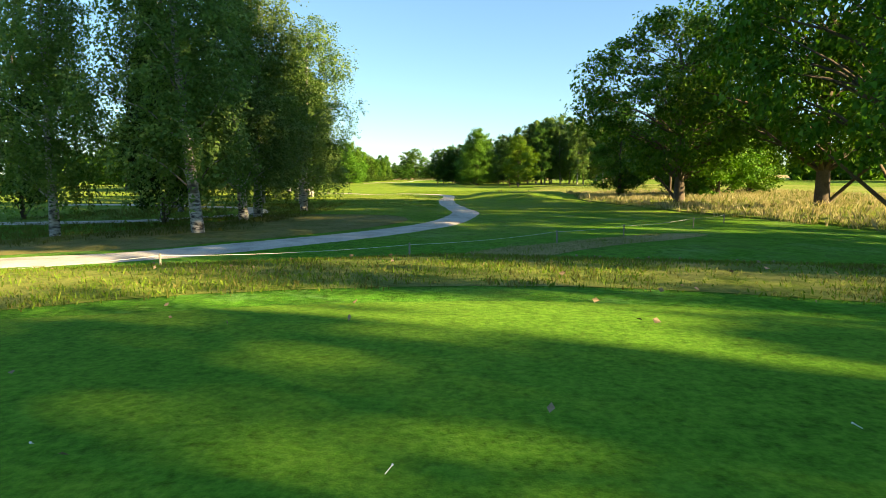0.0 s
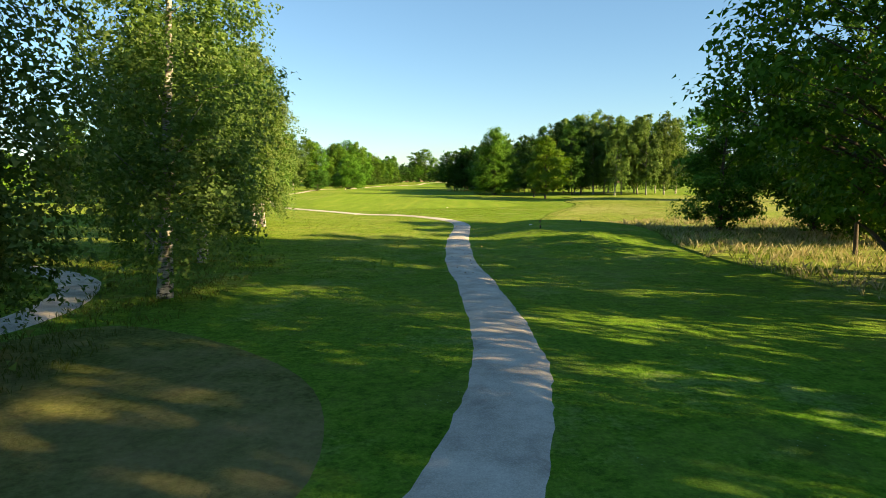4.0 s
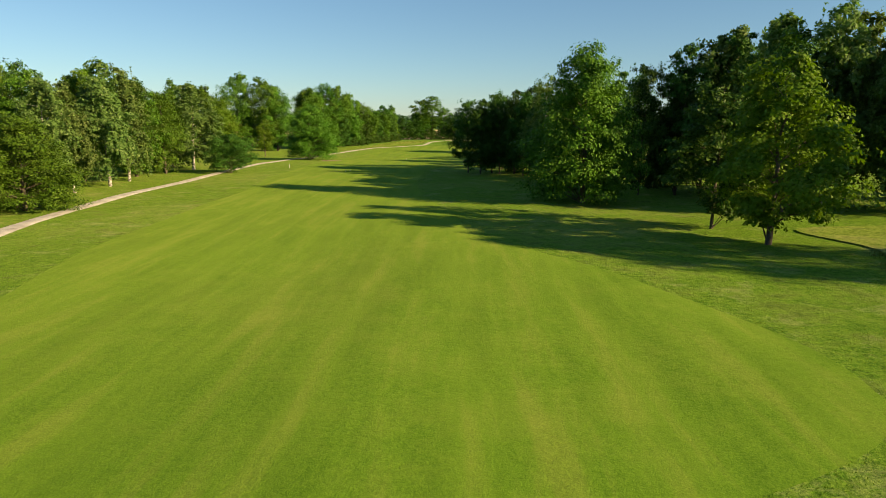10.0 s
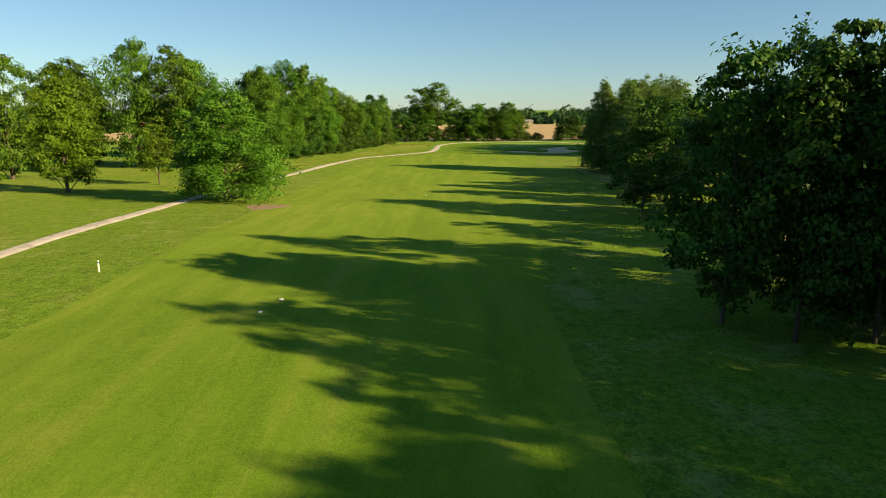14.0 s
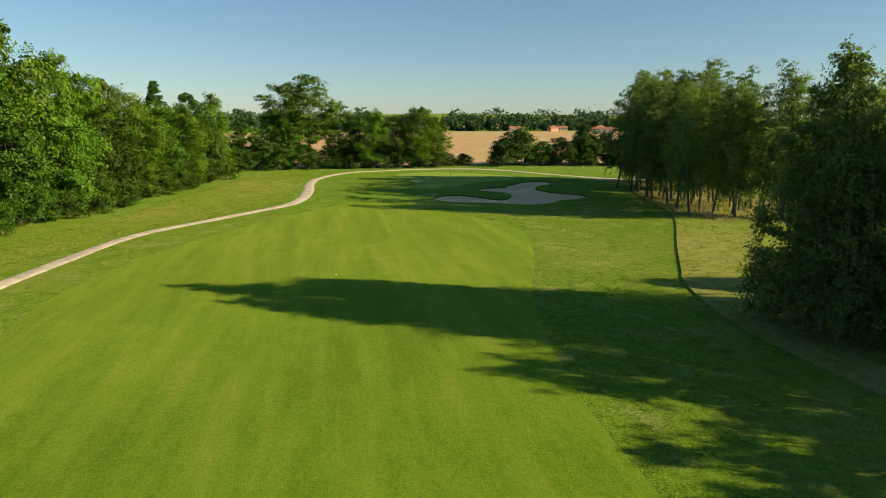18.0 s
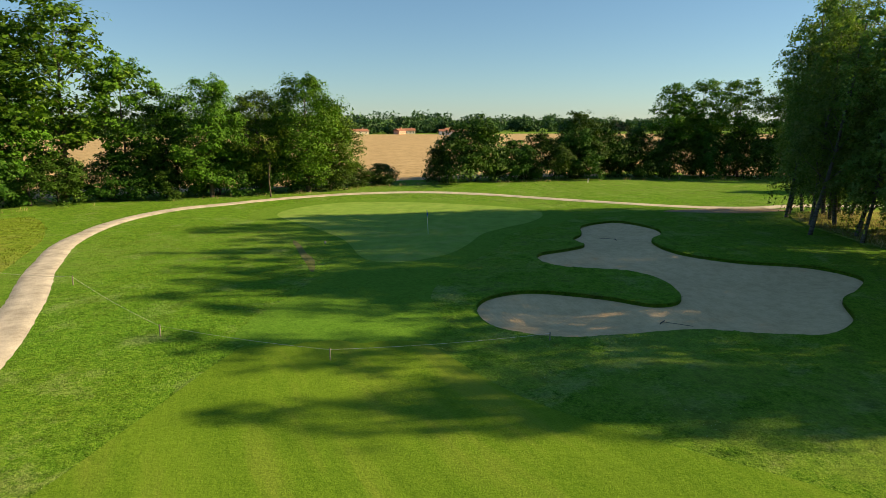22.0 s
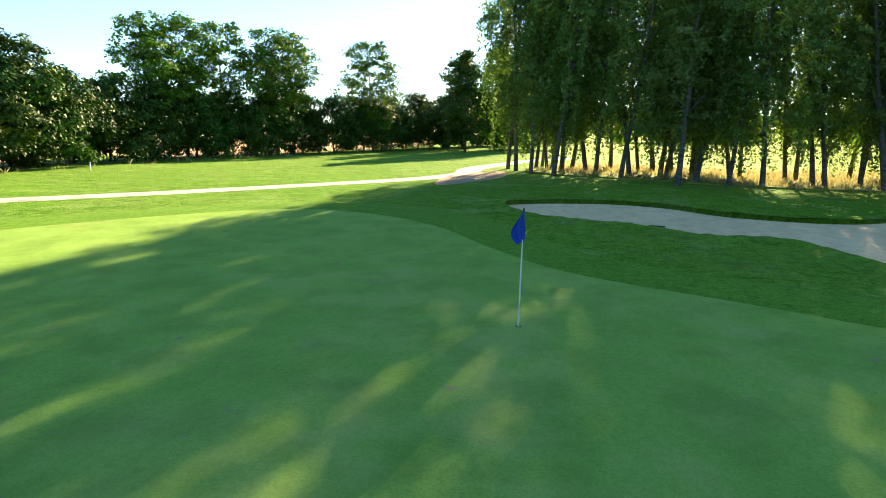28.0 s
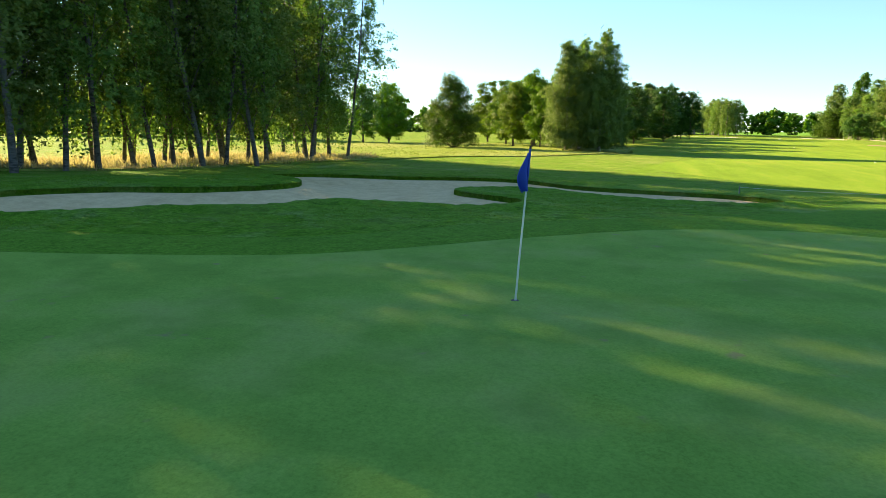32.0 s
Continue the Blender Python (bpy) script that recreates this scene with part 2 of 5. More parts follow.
M_ROUGH = grass_mat("rough_grass_material", (0.030, 0.104, 0.008), (0.086, 0.194, 0.013), (0.166, 0.256, 0.026), (0.20, 0.232, 0.06), 0.58, 9.0, 0.0, 0.11, 0.42, (0.62, 1.08, 1.05), bleach=0.36)
M_FAIR = grass_mat("fairway_grass_material", (0.066, 0.162, 0.010), (0.100, 0.202, 0.014), (0.150, 0.246, 0.022), (0.188, 0.238, 0.036), 0.62, 14.0, 0.34, 0.03)
M_GREEN = grass_mat("putting_green_grass_material", (0.112, 0.240, 0.042), (0.150, 0.290, 0.054), (0.200, 0.325, 0.074), (0.22, 0.24, 0.105), 0.60, 30.0, 0.0, 0.004, marks=0.5)
M_APRON = grass_mat("apron_grass_material", (0.042, 0.145, 0.012), (0.066, 0.188, 0.018), (0.100, 0.225, 0.026), (0.15, 0.18, 0.04), 0.72, 14.0, 0.0, 0.02)
M_TEE = grass_mat("tee_grass_material", (0.034, 0.138, 0.010), (0.062, 0.196, 0.014), (0.105, 0.242, 0.022), (0.19, 0.19, 0.05), 0.66, 16.0, 0.0, 0.02)
M_MEADOW = grass_mat("meadow_grass_material", (0.052, 0.124, 0.008), (0.140, 0.215, 0.024), (0.240, 0.282, 0.070), (0.32, 0.29, 0.135), 0.54, 5.0, 0.0, 0.12, bleach=0.35)
M_THIN = grass_mat("thin_shaded_grass_material", (0.036, 0.064, 0.012), (0.100, 0.125, 0.032), (0.165, 0.160, 0.062), (0.24, 0.18, 0.095), 0.52, 6.0, 0.0, 0.05)
M_LONG = grass_mat("long_rough_material", (0.030, 0.104, 0.006), (0.108, 0.208, 0.014), (0.205, 0.275, 0.040), (0.26, 0.265, 0.08), 0.565, 6.0, 0.0, 0.14, bleach=0.22)
M_TEEBANK = grass_mat("tee_bank_material", (0.032, 0.098, 0.008), (0.098, 0.160, 0.020), (0.190, 0.205, 0.055), (0.29, 0.235, 0.11), 0.53, 6.0, 0.0, 0.08)
M_DRYBANK = grass_mat("dry_bank_material", (0.075, 0.115, 0.022), (0.205, 0.195, 0.080), (0.36, 0.305, 0.150), (0.40, 0.315, 0.17), 0.52, 6.0, 0.0, 0.12)
M_STUBBLE = grass_mat("stubble_material", (0.27, 0.19, 0.115), (0.39, 0.275, 0.17), (0.48, 0.35, 0.225), (0.43, 0.30, 0.185), 0.55, 1.2, 0.0, 0.1)
M_PATH = gravel_mat("path_gravel_material", (0.315, 0.287, 0.25), (0.48, 0.442, 0.388), (0.665, 0.618, 0.548))
M_SAND = sand_mat("bunker_sand_material", (0.51, 0.365, 0.20), (0.70, 0.53, 0.315))
M_SOIL = plain_mat("bare_soil_material", (0.20, 0.145, 0.095), (0.33, 0.25, 0.17), 5.0, 0.95, 0.0, 0.03, 0.1)
M_BARK = plain_mat("brown_bark_material", (0.045, 0.036, 0.027), (0.13, 0.105, 0.08), 9.0, 0.9, 0.0, 0.04, 0.2)
M_BIRCH = birch_bark()
# Shaded copy of the birch bark: the row's shade is in its colour.
M_BIRCH_SHADED = birch_bark(0.24)
M_LEAF = leaf_mat("broad_leaf_material", (0.018, 0.056, 0.005), (0.074, 0.162, 0.013), (0.160, 0.255, 0.040), 0.24)
M_LEAF_LIGHT = leaf_mat("light_leaf_material", (0.045, 0.110, 0.007), (0.108, 0.208, 0.014), (0.19, 0.275, 0.045), 0.36)
M_LEAF_BIRCH = leaf_mat("birch_leaf_material", (0.050, 0.106, 0.022), (0.132, 0.208, 0.052), (0.25, 0.31, 0.12), 0.48, (0.85, 1.0, 0.40))
M_LEAF_OAK = leaf_mat("oak_leaf_material", (0.018, 0.052, 0.005), (0.070, 0.158, 0.013), (0.16, 0.24, 0.036), 0.32)
M_LEAF_DARK = leaf_mat("dark_leaf_material", (0.009, 0.030, 0.004), (0.038, 0.092, 0.010), (0.10, 0.162, 0.030), 0.16)
M_BLADE = leaf_mat("grass_blade_material", (0.075, 0.12, 0.02), (0.13, 0.17, 0.035), (0.24, 0.23, 0.08), 0.4, (0.95, 1.0, 0.5))
M_TURF = leaf_mat("turf_blade_material", (0.055, 0.12, 0.010), (0.130, 0.200, 0.020), (0.22, 0.255, 0.05), 0.35)
M_DRYBLADE = leaf_mat("dry_blade_material", (0.09, 0.13, 0.02), (0.15, 0.165, 0.04), (0.25, 0.22, 0.10), 0.35, (1.0, 0.95, 0.6))
M_STRAW = leaf_mat("straw_blade_material", (0.21, 0.20, 0.095), (0.36, 0.33, 0.18), (0.53, 0.48, 0.31), 0.42, (1.0, 0.95, 0.72))
# Leaf green drawn towards blue: the haze of distance is in the colour.
M_LEAF_HAZED = leaf_mat("hazed_leaf_material", (0.022, 0.055, 0.022), (0.042, 0.088, 0.036), (0.075, 0.13, 0.055), 0.2)


# ---------------- land ----------------
def sstep(a, b, v):
    u = np.clip((v - a) / (b - a), 0.0, 1.0)
    return u * u * (3 - 2 * u)


def closed_curve(pts, step):
    """Smooth closed outline through the points, sampled about every step metres."""
    p = np.asarray(pts, float)
    out = []
    n = len(p)
    for i in range(n):
        a, b, c, d = p[i - 1], p[i], p[(i + 1) % n], p[(i + 2) % n]
        k = max(2, int(np.linalg.norm(c - b) / step))
        for u in np.arange(k) / k:
            out.append(0.5 * (2 * b + (c - a) * u + (2 * a - 5 * b + 4 * c - d) * u * u + (3 * b - a - 3 * c + d) * u ** 3))
    return np.array(out)


def open_curve(pts, step):
    p = np.asarray(pts, float)
    p = np.vstack([2 * p[0] - p[1], p, 2 * p[-1] - p[-2]])
    out = []
    for i in range(1, len(p) - 2):
        a, b, c, d = p[i - 1], p[i], p[i + 1], p[i + 2]
        k = max(2, int(np.linalg.norm((c - b)[:2]) / step))
        for u in np.arange(k) / k:
            out.append(0.5 * (2 * b + (c - a) * u + (2 * a - 5 * b + 4 * c - d) * u * u + (3 * b - a - 3 * c + d) * u ** 3))
    out.append(p[-2])
    return np.array(out)


def inside(outline, x, y):
    x, y = np.asarray(x, float), np.asarray(y, float)
    r = np.zeros(x.shape, bool)
    px, py = outline[:, 0], outline[:, 1]
    qx, qy = np.roll(px, -1), np.roll(py, -1)
    for i in range(len(px)):
        if py[i] != qy[i]:
            r ^= ((py[i] > y) != (qy[i] > y)) & (x < (qx[i] - px[i]) * (y - py[i]) / (qy[i] - py[i]) + px[i])
    return r


def edge_distance(outline, x, y, closed=True):
    """Distance to an outline, from segment to segment."""
    x, y = np.asarray(x, float), np.asarray(y, float)
    best = np.full(x.shape, 1e9)
    nxt = np.roll(outline, -1, 0) if closed else outline[1:]
    for a, b in zip(outline, nxt):
        d = b - a
        s = np.clip(((x - a[0]) * d[0] + (y - a[1]) * d[1]) / max(d @ d, 1e-9), 0, 1)
        best = np.minimum(best, np.hypot(x - a[0] - s * d[0], y - a[1] - s * d[1]))
    return best


BUNKER = closed_curve([(19.4, 405.5), (22, 408.5), (26.2, 409), (26.6, 405), (25, 402.4), (22.2, 400.6), (21, 397), (22.6, 393.4), (26, 390.5), (26.3, 387.5), (23.5, 386), (20.8, 385.2),
                       (18.1, 383), (14.9, 382.3), (12.5, 383.7), (10.2, 385.5), (6.6, 386.5), (3.6, 387.5), (1.7, 389.8), (2.1, 392.3), (3.8, 393.9), (6.5, 393.9), (9.4, 391.6), (11.2, 389.2),
                       (13.2, 389.3), (14.8, 392), (14.6, 394.5), (13, 396), (11.3, 397.5), (11, 399.4), (12.2, 401), (15, 401.3), (16.8, 401.9), (17.4, 404)], 0.35)
GREEN = closed_curve([(0, 428.7), (3.5, 432.5), (9, 434), (15.5, 430.8), (20.8, 424.8), (23.8, 419), (22.6, 415.3), (19.5, 412.6), (15.5, 411), (12.5, 409.5), (9.5, 406.4), (6.8, 404), (4.5, 403),
                      (2.5, 402.8), (1.0, 403.6), (0.6, 405.5), (1, 408.2), (1.5, 412), (1.2, 417), (0.2, 423)], 0.8)


def land_base(x, y):
    """Height of the ground before the sand pits are dug."""
    x, y = np.asarray(x, float), np.asarray(y, float)
    g = 1.1 - 0.4 * sstep(70, 110, y) - 1.3 * sstep(240, 310, y) + 0.6 * sstep(383, 402, y) + 0.4 * sstep(425, 450, y)
    g = g + 0.3 * sstep(8, 30, x) * sstep(280, 320, y) + 0.45 * sstep(12, 38, x) * (1 - sstep(225, 265, y))
    g = g - 0.35 * (1 - sstep(-14, -5, x)) * sstep(105, 120, y) * (1 - sstep(150, 200, y))
    g = g + 0.05 * (1 - sstep(10, 22, np.hypot(x - 10, y - 416)))
    g = g + 0.25 * sstep(16, 28, y) * (1 - sstep(40, 58, y)) * (1 - sstep(14, 22, np.abs(x)))
    # the tee, with its front bank, and the forward tee beside the path
    g = g + 1.65 * (1 - sstep(9.5, 24, y + 0.25 * np.abs(x))) * (1 - sstep(9, 20, np.abs(x)))
    g = g + 0.75 * (1 - sstep(0.55, 1.25, np.hypot((x - 10.5) / 7.5, (y - 86) / 13.0)))
    # gentle unevenness, flat on the mown tees and the green
    w = 0.10 * (np.sin(x * 0.21 + 1.3 * np.sin(y * 0.05)) * np.sin(y * 0.17 + 0.7 * np.sin(x * 0.09)))
    return g + w * sstep(0.0, 25.0, np.hypot(x - 10, y - 416) - 14) * sstep(20, 40, y) * (1 - sstep(50, 64, np.abs(x))) * (1 - sstep(435, 450, y))


def land(x, y):
    x, y = np.asarray(x, float), np.asarray(y, float)
    g = land_base(x, y)
    near = (x > 0) & (x < 29) & (y > 380) & (y < 411)
    if near.any():
        d = np.zeros(x.shape)
        q = inside(BUNKER, x[near], y[near])
        e = edge_distance(BUNKER, x[near], y[near])
        d[near] = 0.8 - np.where(q, -e, e)
        g = g - 0.9 * sstep(0.0, 0.8, d)
    return g


def land_at(x, y):
    return float(land(np.array([x]), np.array([y]))[0])


def mesh_np(name, v, faces, mats, smooth=True):
    """A mesh from arrays of points and of faces with equal corners."""
    me = bpy.data.meshes.new(name)
    faces = np.asarray(faces)
    n, k = faces.shape
    me.vertices.add(len(v))
    me.vertices.foreach_set("co", np.asarray(v, np.float32).ravel())
    me.loops.add(n * k)
    me.loops.foreach_set("vertex_index", faces.astype(np.int32).ravel())
    me.polygons.add(n)
    me.polygons.foreach_set("loop_start", np.arange(0, n * k, k, dtype=np.int32))
    me.polygons.foreach_set("loop_total", np.full(n, k, np.int32))
    me.polygons.foreach_set("use_smooth", np.full(n, smooth))
    me.materials.append(mats)
    me.update(calc_edges=True)
    return me


def spread(lo, a, b, hi, step, fine=()):
    """Grid lines: even from a to b, finer in some stretch, wider and wider outside."""
    mid = np.arange(a, b + 1e-6, step)
    for f0, f1, fs in fine:
        mid = np.concatenate([mid[mid < f0], np.arange(f0, f1, fs), mid[mid >= f1]])
    up, s, v = [], step, b
    while v < hi:
        s *= 1.22
        v += s
        up.append(min(v, hi))
    dn, s, v = [], step, a
    while v > lo:
        s *= 1.22
        v -= s
        dn.append(max(v, lo))
    return np.concatenate([dn[::-1], mid, up])


def far_rise(x, y):
    """Low hills far off, all round."""
    r = np.hypot(x, y - 220)
    return 26.0 * sstep(1300, 2600, r) * (0.6 + 0.4 * np.sin(np.arctan2(y - 220, x) * 5.0 + 1.0))


gx = spread(-3200, -66, 66, 3200, 1.2, ((-1.0, 30.0, 0.4),))
gy = spread(-3000, -12, 462, 3400, 1.2, ((380.0, 412.0, 0.4),))
GX, GY = np.meshgrid(gx, gy)
GZ = land(GX.ravel(), GY.ravel()) + far_rise(GX.ravel(), GY.ravel())
idx = np.arange(len(gx) * len(gy)).reshape(len(gy), len(gx))
quads = np.stack([idx[:-1, :-1], idx[:-1, 1:], idx[1:, 1:], idx[1:, :-1]], -1).reshape(-1, 4)
ground = tagged(new("ground", mesh_np("ground", np.stack([GX.ravel(), GY.ravel(), GZ], -1), quads, M_ROUGH)),
                "rough mown grass ground with dry and clovery patches", "ground", kind="structure")


def sheet(name, outline, grid, lift, material, label, category, height=land_base, step=False, under=0.0):
    """A patch of turf or sand inside an outline, draped on the ground."""
    from mathutils.geometry import delaunay_2d_cdt
    lo, hi = outline.min(0), outline.max(0)
    ax, ay = np.meshgrid(np.arange(lo[0], hi[0], grid), np.arange(lo[1], hi[1], grid))
    ax, ay = ax.ravel() + 0.01, ay.ravel() + 0.013
    keep = inside(outline, ax, ay)
    ax, ay = ax[keep], ay[keep]
    keep = edge_distance(outline, ax, ay) > grid * 0.4
    pts = np.concatenate([outline, np.stack([ax[keep], ay[keep]], -1)])
    n = len(outline)
    vs, _, fs, *_ = delaunay_2d_cdt([Vector(q) for q in pts], [(i, (i + 1) % n) for i in range(n)], [], 1, 1e-5)
    v = np.array([(q.x, q.y) for q in vs])
    z = height(v[:, 0], v[:, 1]) + lift
    f = np.array([q for q in fs if len(q) == 3])
    rim = np.arange(n)
    if height is land_base and not step:
        z[rim] += under + 0.008 - lift
    pts3 = np.column_stack([v, z])
    if step:
        low = pts3[rim] - (0, 0, lift + 0.08)
        nxt = (rim + 1) % n
        base, foot = len(pts3), len(pts3) + n
        pts3 = np.concatenate([pts3, pts3[rim], low])
        f = np.concatenate([f, base + np.stack([rim, n + rim, nxt], -1), base + np.stack([nxt, n + rim, n + nxt], -1)])
    return tagged(new(name, mesh_np(name, pts3, f, material)), label, category, kind="structure")


def ribbon(name, pts, lift, material, label, category, cols=7, ragged=1.0):
    """A path along a curve of (x, y, width), with slightly ragged edges."""
    c = open_curve(pts, 0.35)
    d = np.gradient(c[:, :2], axis=0)
    d /= np.linalg.norm(d, axis=1)[:, None]
    nrm = np.stack([-d[:, 1], d[:, 0]], -1)
    rng = np.random.default_rng(5)
    rag = [np.convolve(rng.normal(0, 0.11, len(c) + 8), np.ones(9) / 9, "same")[4:-4] + rng.normal(0, 0.018, len(c)) for _ in range(2)]
    rag = rag[0] * ragged, rag[1] * ragged
    v = []
    for k in range(cols):
        u = k / (cols - 1) * 2 - 1
        off = u * (c[:, 2] / 2 + (rag[0] if u > 0 else rag[1]) * abs(u))
        xy = c[:, :2] + nrm * off[:, None]
        z = land_base(xy[:, 0], xy[:, 1]) + lift + 0.03 * (1 - u * u) - (0.06 * ragged if abs(u) == 1 else 0.0)
        v.append(np.column_stack([xy, z]))
    v = np.stack(v, 1).reshape(-1, 3)
    i = np.arange(len(c) * cols).reshape(len(c), cols)
    f = np.stack([i[:-1, :-1], i[:-1, 1:], i[1:, 1:], i[1:, :-1]], -1).reshape(-1, 4)
    return tagged(new(name, mesh_np(name, v, f, material)), label, category, kind="structure")


FAIRWAY = closed_curve([(-19, 131), (-9.6, 129.6), (-1, 131.8), (5, 133.8), (10, 137), (11.6, 141), (10.7, 147), (5.7, 158), (1, 165), (-1.8, 170), (-3, 177), (-4.7, 186), (-7.7, 198),
                        (-9.5, 215), (-9.5, 235), (-7.3, 256), (-6.2, 264), (-3.5, 278), (-2.5, 294), (-4, 306), (-3.6, 320), (-0.5, 335), (3.5, 346.6), (6.5, 357), (7, 364), (4, 372),
                        (-1, 382), (-2.4, 390.4), (-6, 394.5), (-10, 391.5), (-16, 384), (-23, 374), (-29, 362), (-33, 352), (-35.5, 340), (-35, 327), (-36, 300),
                        (-35.5, 268), (-34.5, 237), (-34, 220), (-31.5, 204), (-31, 185), (-30, 165), (-27, 150), (-24, 138)], 1.2)
sheet("fairway", FAIRWAY, 1.6, 0.03, M_FAIR, "light green mown fairway with faint mowing stripes", "fairway")
APRON = closed_curve([(-9.6, 392.6), (-1.6, 389.6), (1.0, 395.4), (4.1, 399.0), (8.2, 402.2), (10.8, 404.4), (14, 408.0), (18.7, 409.8), (24, 412.4), (26.5, 418.5), (23, 426.5), (17, 433), (9, 436.6), (2, 435),
                      (-2.4, 430.5), (-2.2, 421), (-1.0, 412), (-1.6, 405), (-5, 399.4)], 0.9)
sheet("apron", APRON, 1.0, 0.038, M_APRON, "deep green mown apron and collar round the putting green", "apron")
sheet("putting_green", GREEN, 0.9, 0.062, M_GREEN, "smooth close-cut putting green of pale green grass", "putting green", under=0.038)
def sand_height(x, y):
    d = edge_distance(BUNKER, x, y)
    return land_base(x, y) - 0.15 - 0.30 * sstep(0.0, 3.0, d)


sheet("sand_bunker", BUNKER, 0.5, 0.0, M_SAND, "pale grey raked sand bunker with winding grass edges", "bunker", sand_height)


def bunker_lip():
    """The rolled grass edge round the sand: a ring of turf that rises and drops over the sand's rim."""
    from mathutils.geometry import delaunay_2d_cdt
    ax, ay = np.meshgrid(np.arange(-2.0, 30.0, 0.24), np.arange(379.0, 412.5, 0.24))
    rng = np.random.default_rng(9)
    ax, ay = ax.ravel() + rng.uniform(-0.07, 0.07, ax.size), ay.ravel() + rng.uniform(-0.07, 0.07, ax.size)
    e = edge_distance(BUNKER, ax, ay)
    keep = ~inside(BUNKER, ax, ay) & (e > 0.10) & (e < 1.35)
    n = len(BUNKER)
    pts = np.concatenate([BUNKER, np.stack([ax[keep], ay[keep]], -1)])
    vs, _, fs, *_ = delaunay_2d_cdt([Vector(q) for q in pts], [(i, (i + 1) % n) for i in range(n)], [], 0, 1e-5)
    v = np.array([(q.x, q.y) for q in vs])
    e = edge_distance(BUNKER, v[:, 0], v[:, 1])
    e[:n] = 0
    z = land_base(v[:, 0], v[:, 1]) + 0.10 * (1 - sstep(0.25, 1.3, e)) * sstep(-0.12, 0.16, e) + 0.012 + rng.normal(0, 0.012, len(v)) * (e < 1.0)
    z = np.where(e > 1.1, land_base(v[:, 0], v[:, 1]) - 0.02, z)
    f = np.array([q for q in fs if len(q) == 3])
    mid = v[f].mean(1)
    side = np.linalg.norm(v[f] - v[np.roll(f, 1, 1)], axis=2).max(1)
    f = f[~inside(BUNKER, mid[:, 0], mid[:, 1]) & (side < 0.8)]
    top = np.column_stack([v, z])
    rim, nxt = np.arange(n), (np.arange(n) + 1) % n
    low = top[:n] - (0, 0, 0.32)
    b = len(top)
    f = np.concatenate([f, np.stack([rim, nxt, b + rim], -1), np.stack([nxt, b + nxt, b + rim], -1)])
    return tagged(new("bunker_lip", mesh_np("bunker_lip", np.concatenate([top, low]), f, M_ROUGH)), "rolled grass lip round the sand bunker", "bunker lip", kind="structure")


bunker_lip()
ribbon("cart_path", [(-40, 14, 2.5), (-30, 17.4, 2.5), (-21, 20.4, 2.5), (-16, 21.6, 2.5), (-12.1, 22.6, 2.5), (-9.2, 24.4, 2.6), (-6.4, 26.8, 2.65), (-4.0, 29.8, 2.5), (-1.75, 33.4, 2.5), (-0.6, 35.4, 2.4), (0.4, 37.9, 2.25), (1.2, 41.4, 2.15), (1.65, 46, 2.1),
                     (1.6, 52, 2.05), (1.2, 59, 2.0), (0.6, 66, 1.9), (0.45, 75, 1.9), (0.6, 84, 1.8), (0.95, 93, 1.8), (0.6, 98.7, 1.8), (-1.7, 105.5, 1.9), (-6.5, 112.8, 2.0), (-11.8, 119, 2.0), (-21.4, 128.3, 2.0),
                     (-27.7, 136.6, 2.0), (-33, 146, 2.0), (-39, 161, 2.0), (-43, 182, 1.9), (-44.6, 205, 1.9), (-45, 227, 1.8), (-46.4, 245, 1.8), (-47.1, 268, 1.8), (-46.8, 288, 1.8), (-45.6, 306, 1.8),
                     (-43.8, 322, 1.8), (-41.9, 336, 1.8), (-40, 350, 1.8), (-36.8, 364.4, 1.8), (-33, 371.8, 1.8), (-27.6, 378.8, 1.8), (-23.3, 384.6, 1.8), (-20.6, 389, 1.9), (-19.0, 394, 2.0), (-18.4, 401, 2.0), (-18.4, 411, 1.9),
                     (-17.6, 421, 1.8), (-14.7, 429.6, 1.7), (-9.8, 435.2, 1.7), (-3.6, 437.9, 1.7), (4, 440.4, 1.7), (12, 441.0, 1.7), (19.5, 438.6, 1.7), (25.6, 433.5, 1.7), (30.4, 427.4, 1.8), (35.0, 419.6, 1.8), (38.9, 414.6, 1.9),
                     (45, 409.8, 2.1), (52, 408.2, 2.2), (62, 403, 2.2), (76, 394, 2.0)], 0.045, M_PATH, "narrow pale gravel cart path winding through the grass", "path")
ribbon("side_path", [(-45, 42, 1.8), (-30, 41, 1.8), (-22, 42.5, 1.9), (-17, 45, 2.0), (-15.4, 49, 2.0), (-15.8, 54, 2.0), (-18, 58.8, 1.9), (-22, 62.4, 1.8), (-28, 65, 1.7), (-40, 66, 1.6)],
       0.045, M_PATH, "pale gravel side path looping behind the birches", "path")
TEE = closed_curve([(-13, -9), (-7, 4.2), (-3.0, 6.6), (1.5, 7.0), (5, 5.6), (9, 4.0), (10, -10)], 1.0)
sheet("tee", TEE, 1.0, 0.05, M_TEE, "dark green close-mown tee turf", "tee")
THIN = closed_curve([(-22, 23.5), (-12.5, 24.6), (-9.6, 26.6), (-7.2, 29.0), (-4.8, 32.8), (-2.9, 36.4), (-2.2, 39.6), (-3.6, 44), (-8.0, 48.5), (-12.0, 50), (-14.2, 46), (-13.6, 40), (-15.5, 34), (-22, 30)], 0.8)
sheet("thin_grass", THIN, 0.9, 0.02, M_THIN, "thin brownish grass in the shade of the birches", "grass strip")
FRONT_TEE = closed_curve([(4.5, 76), (12, 75.5), (16, 80), (16.3, 92), (12, 97), (5.5, 96.5), (3.4, 88)], 1.0)
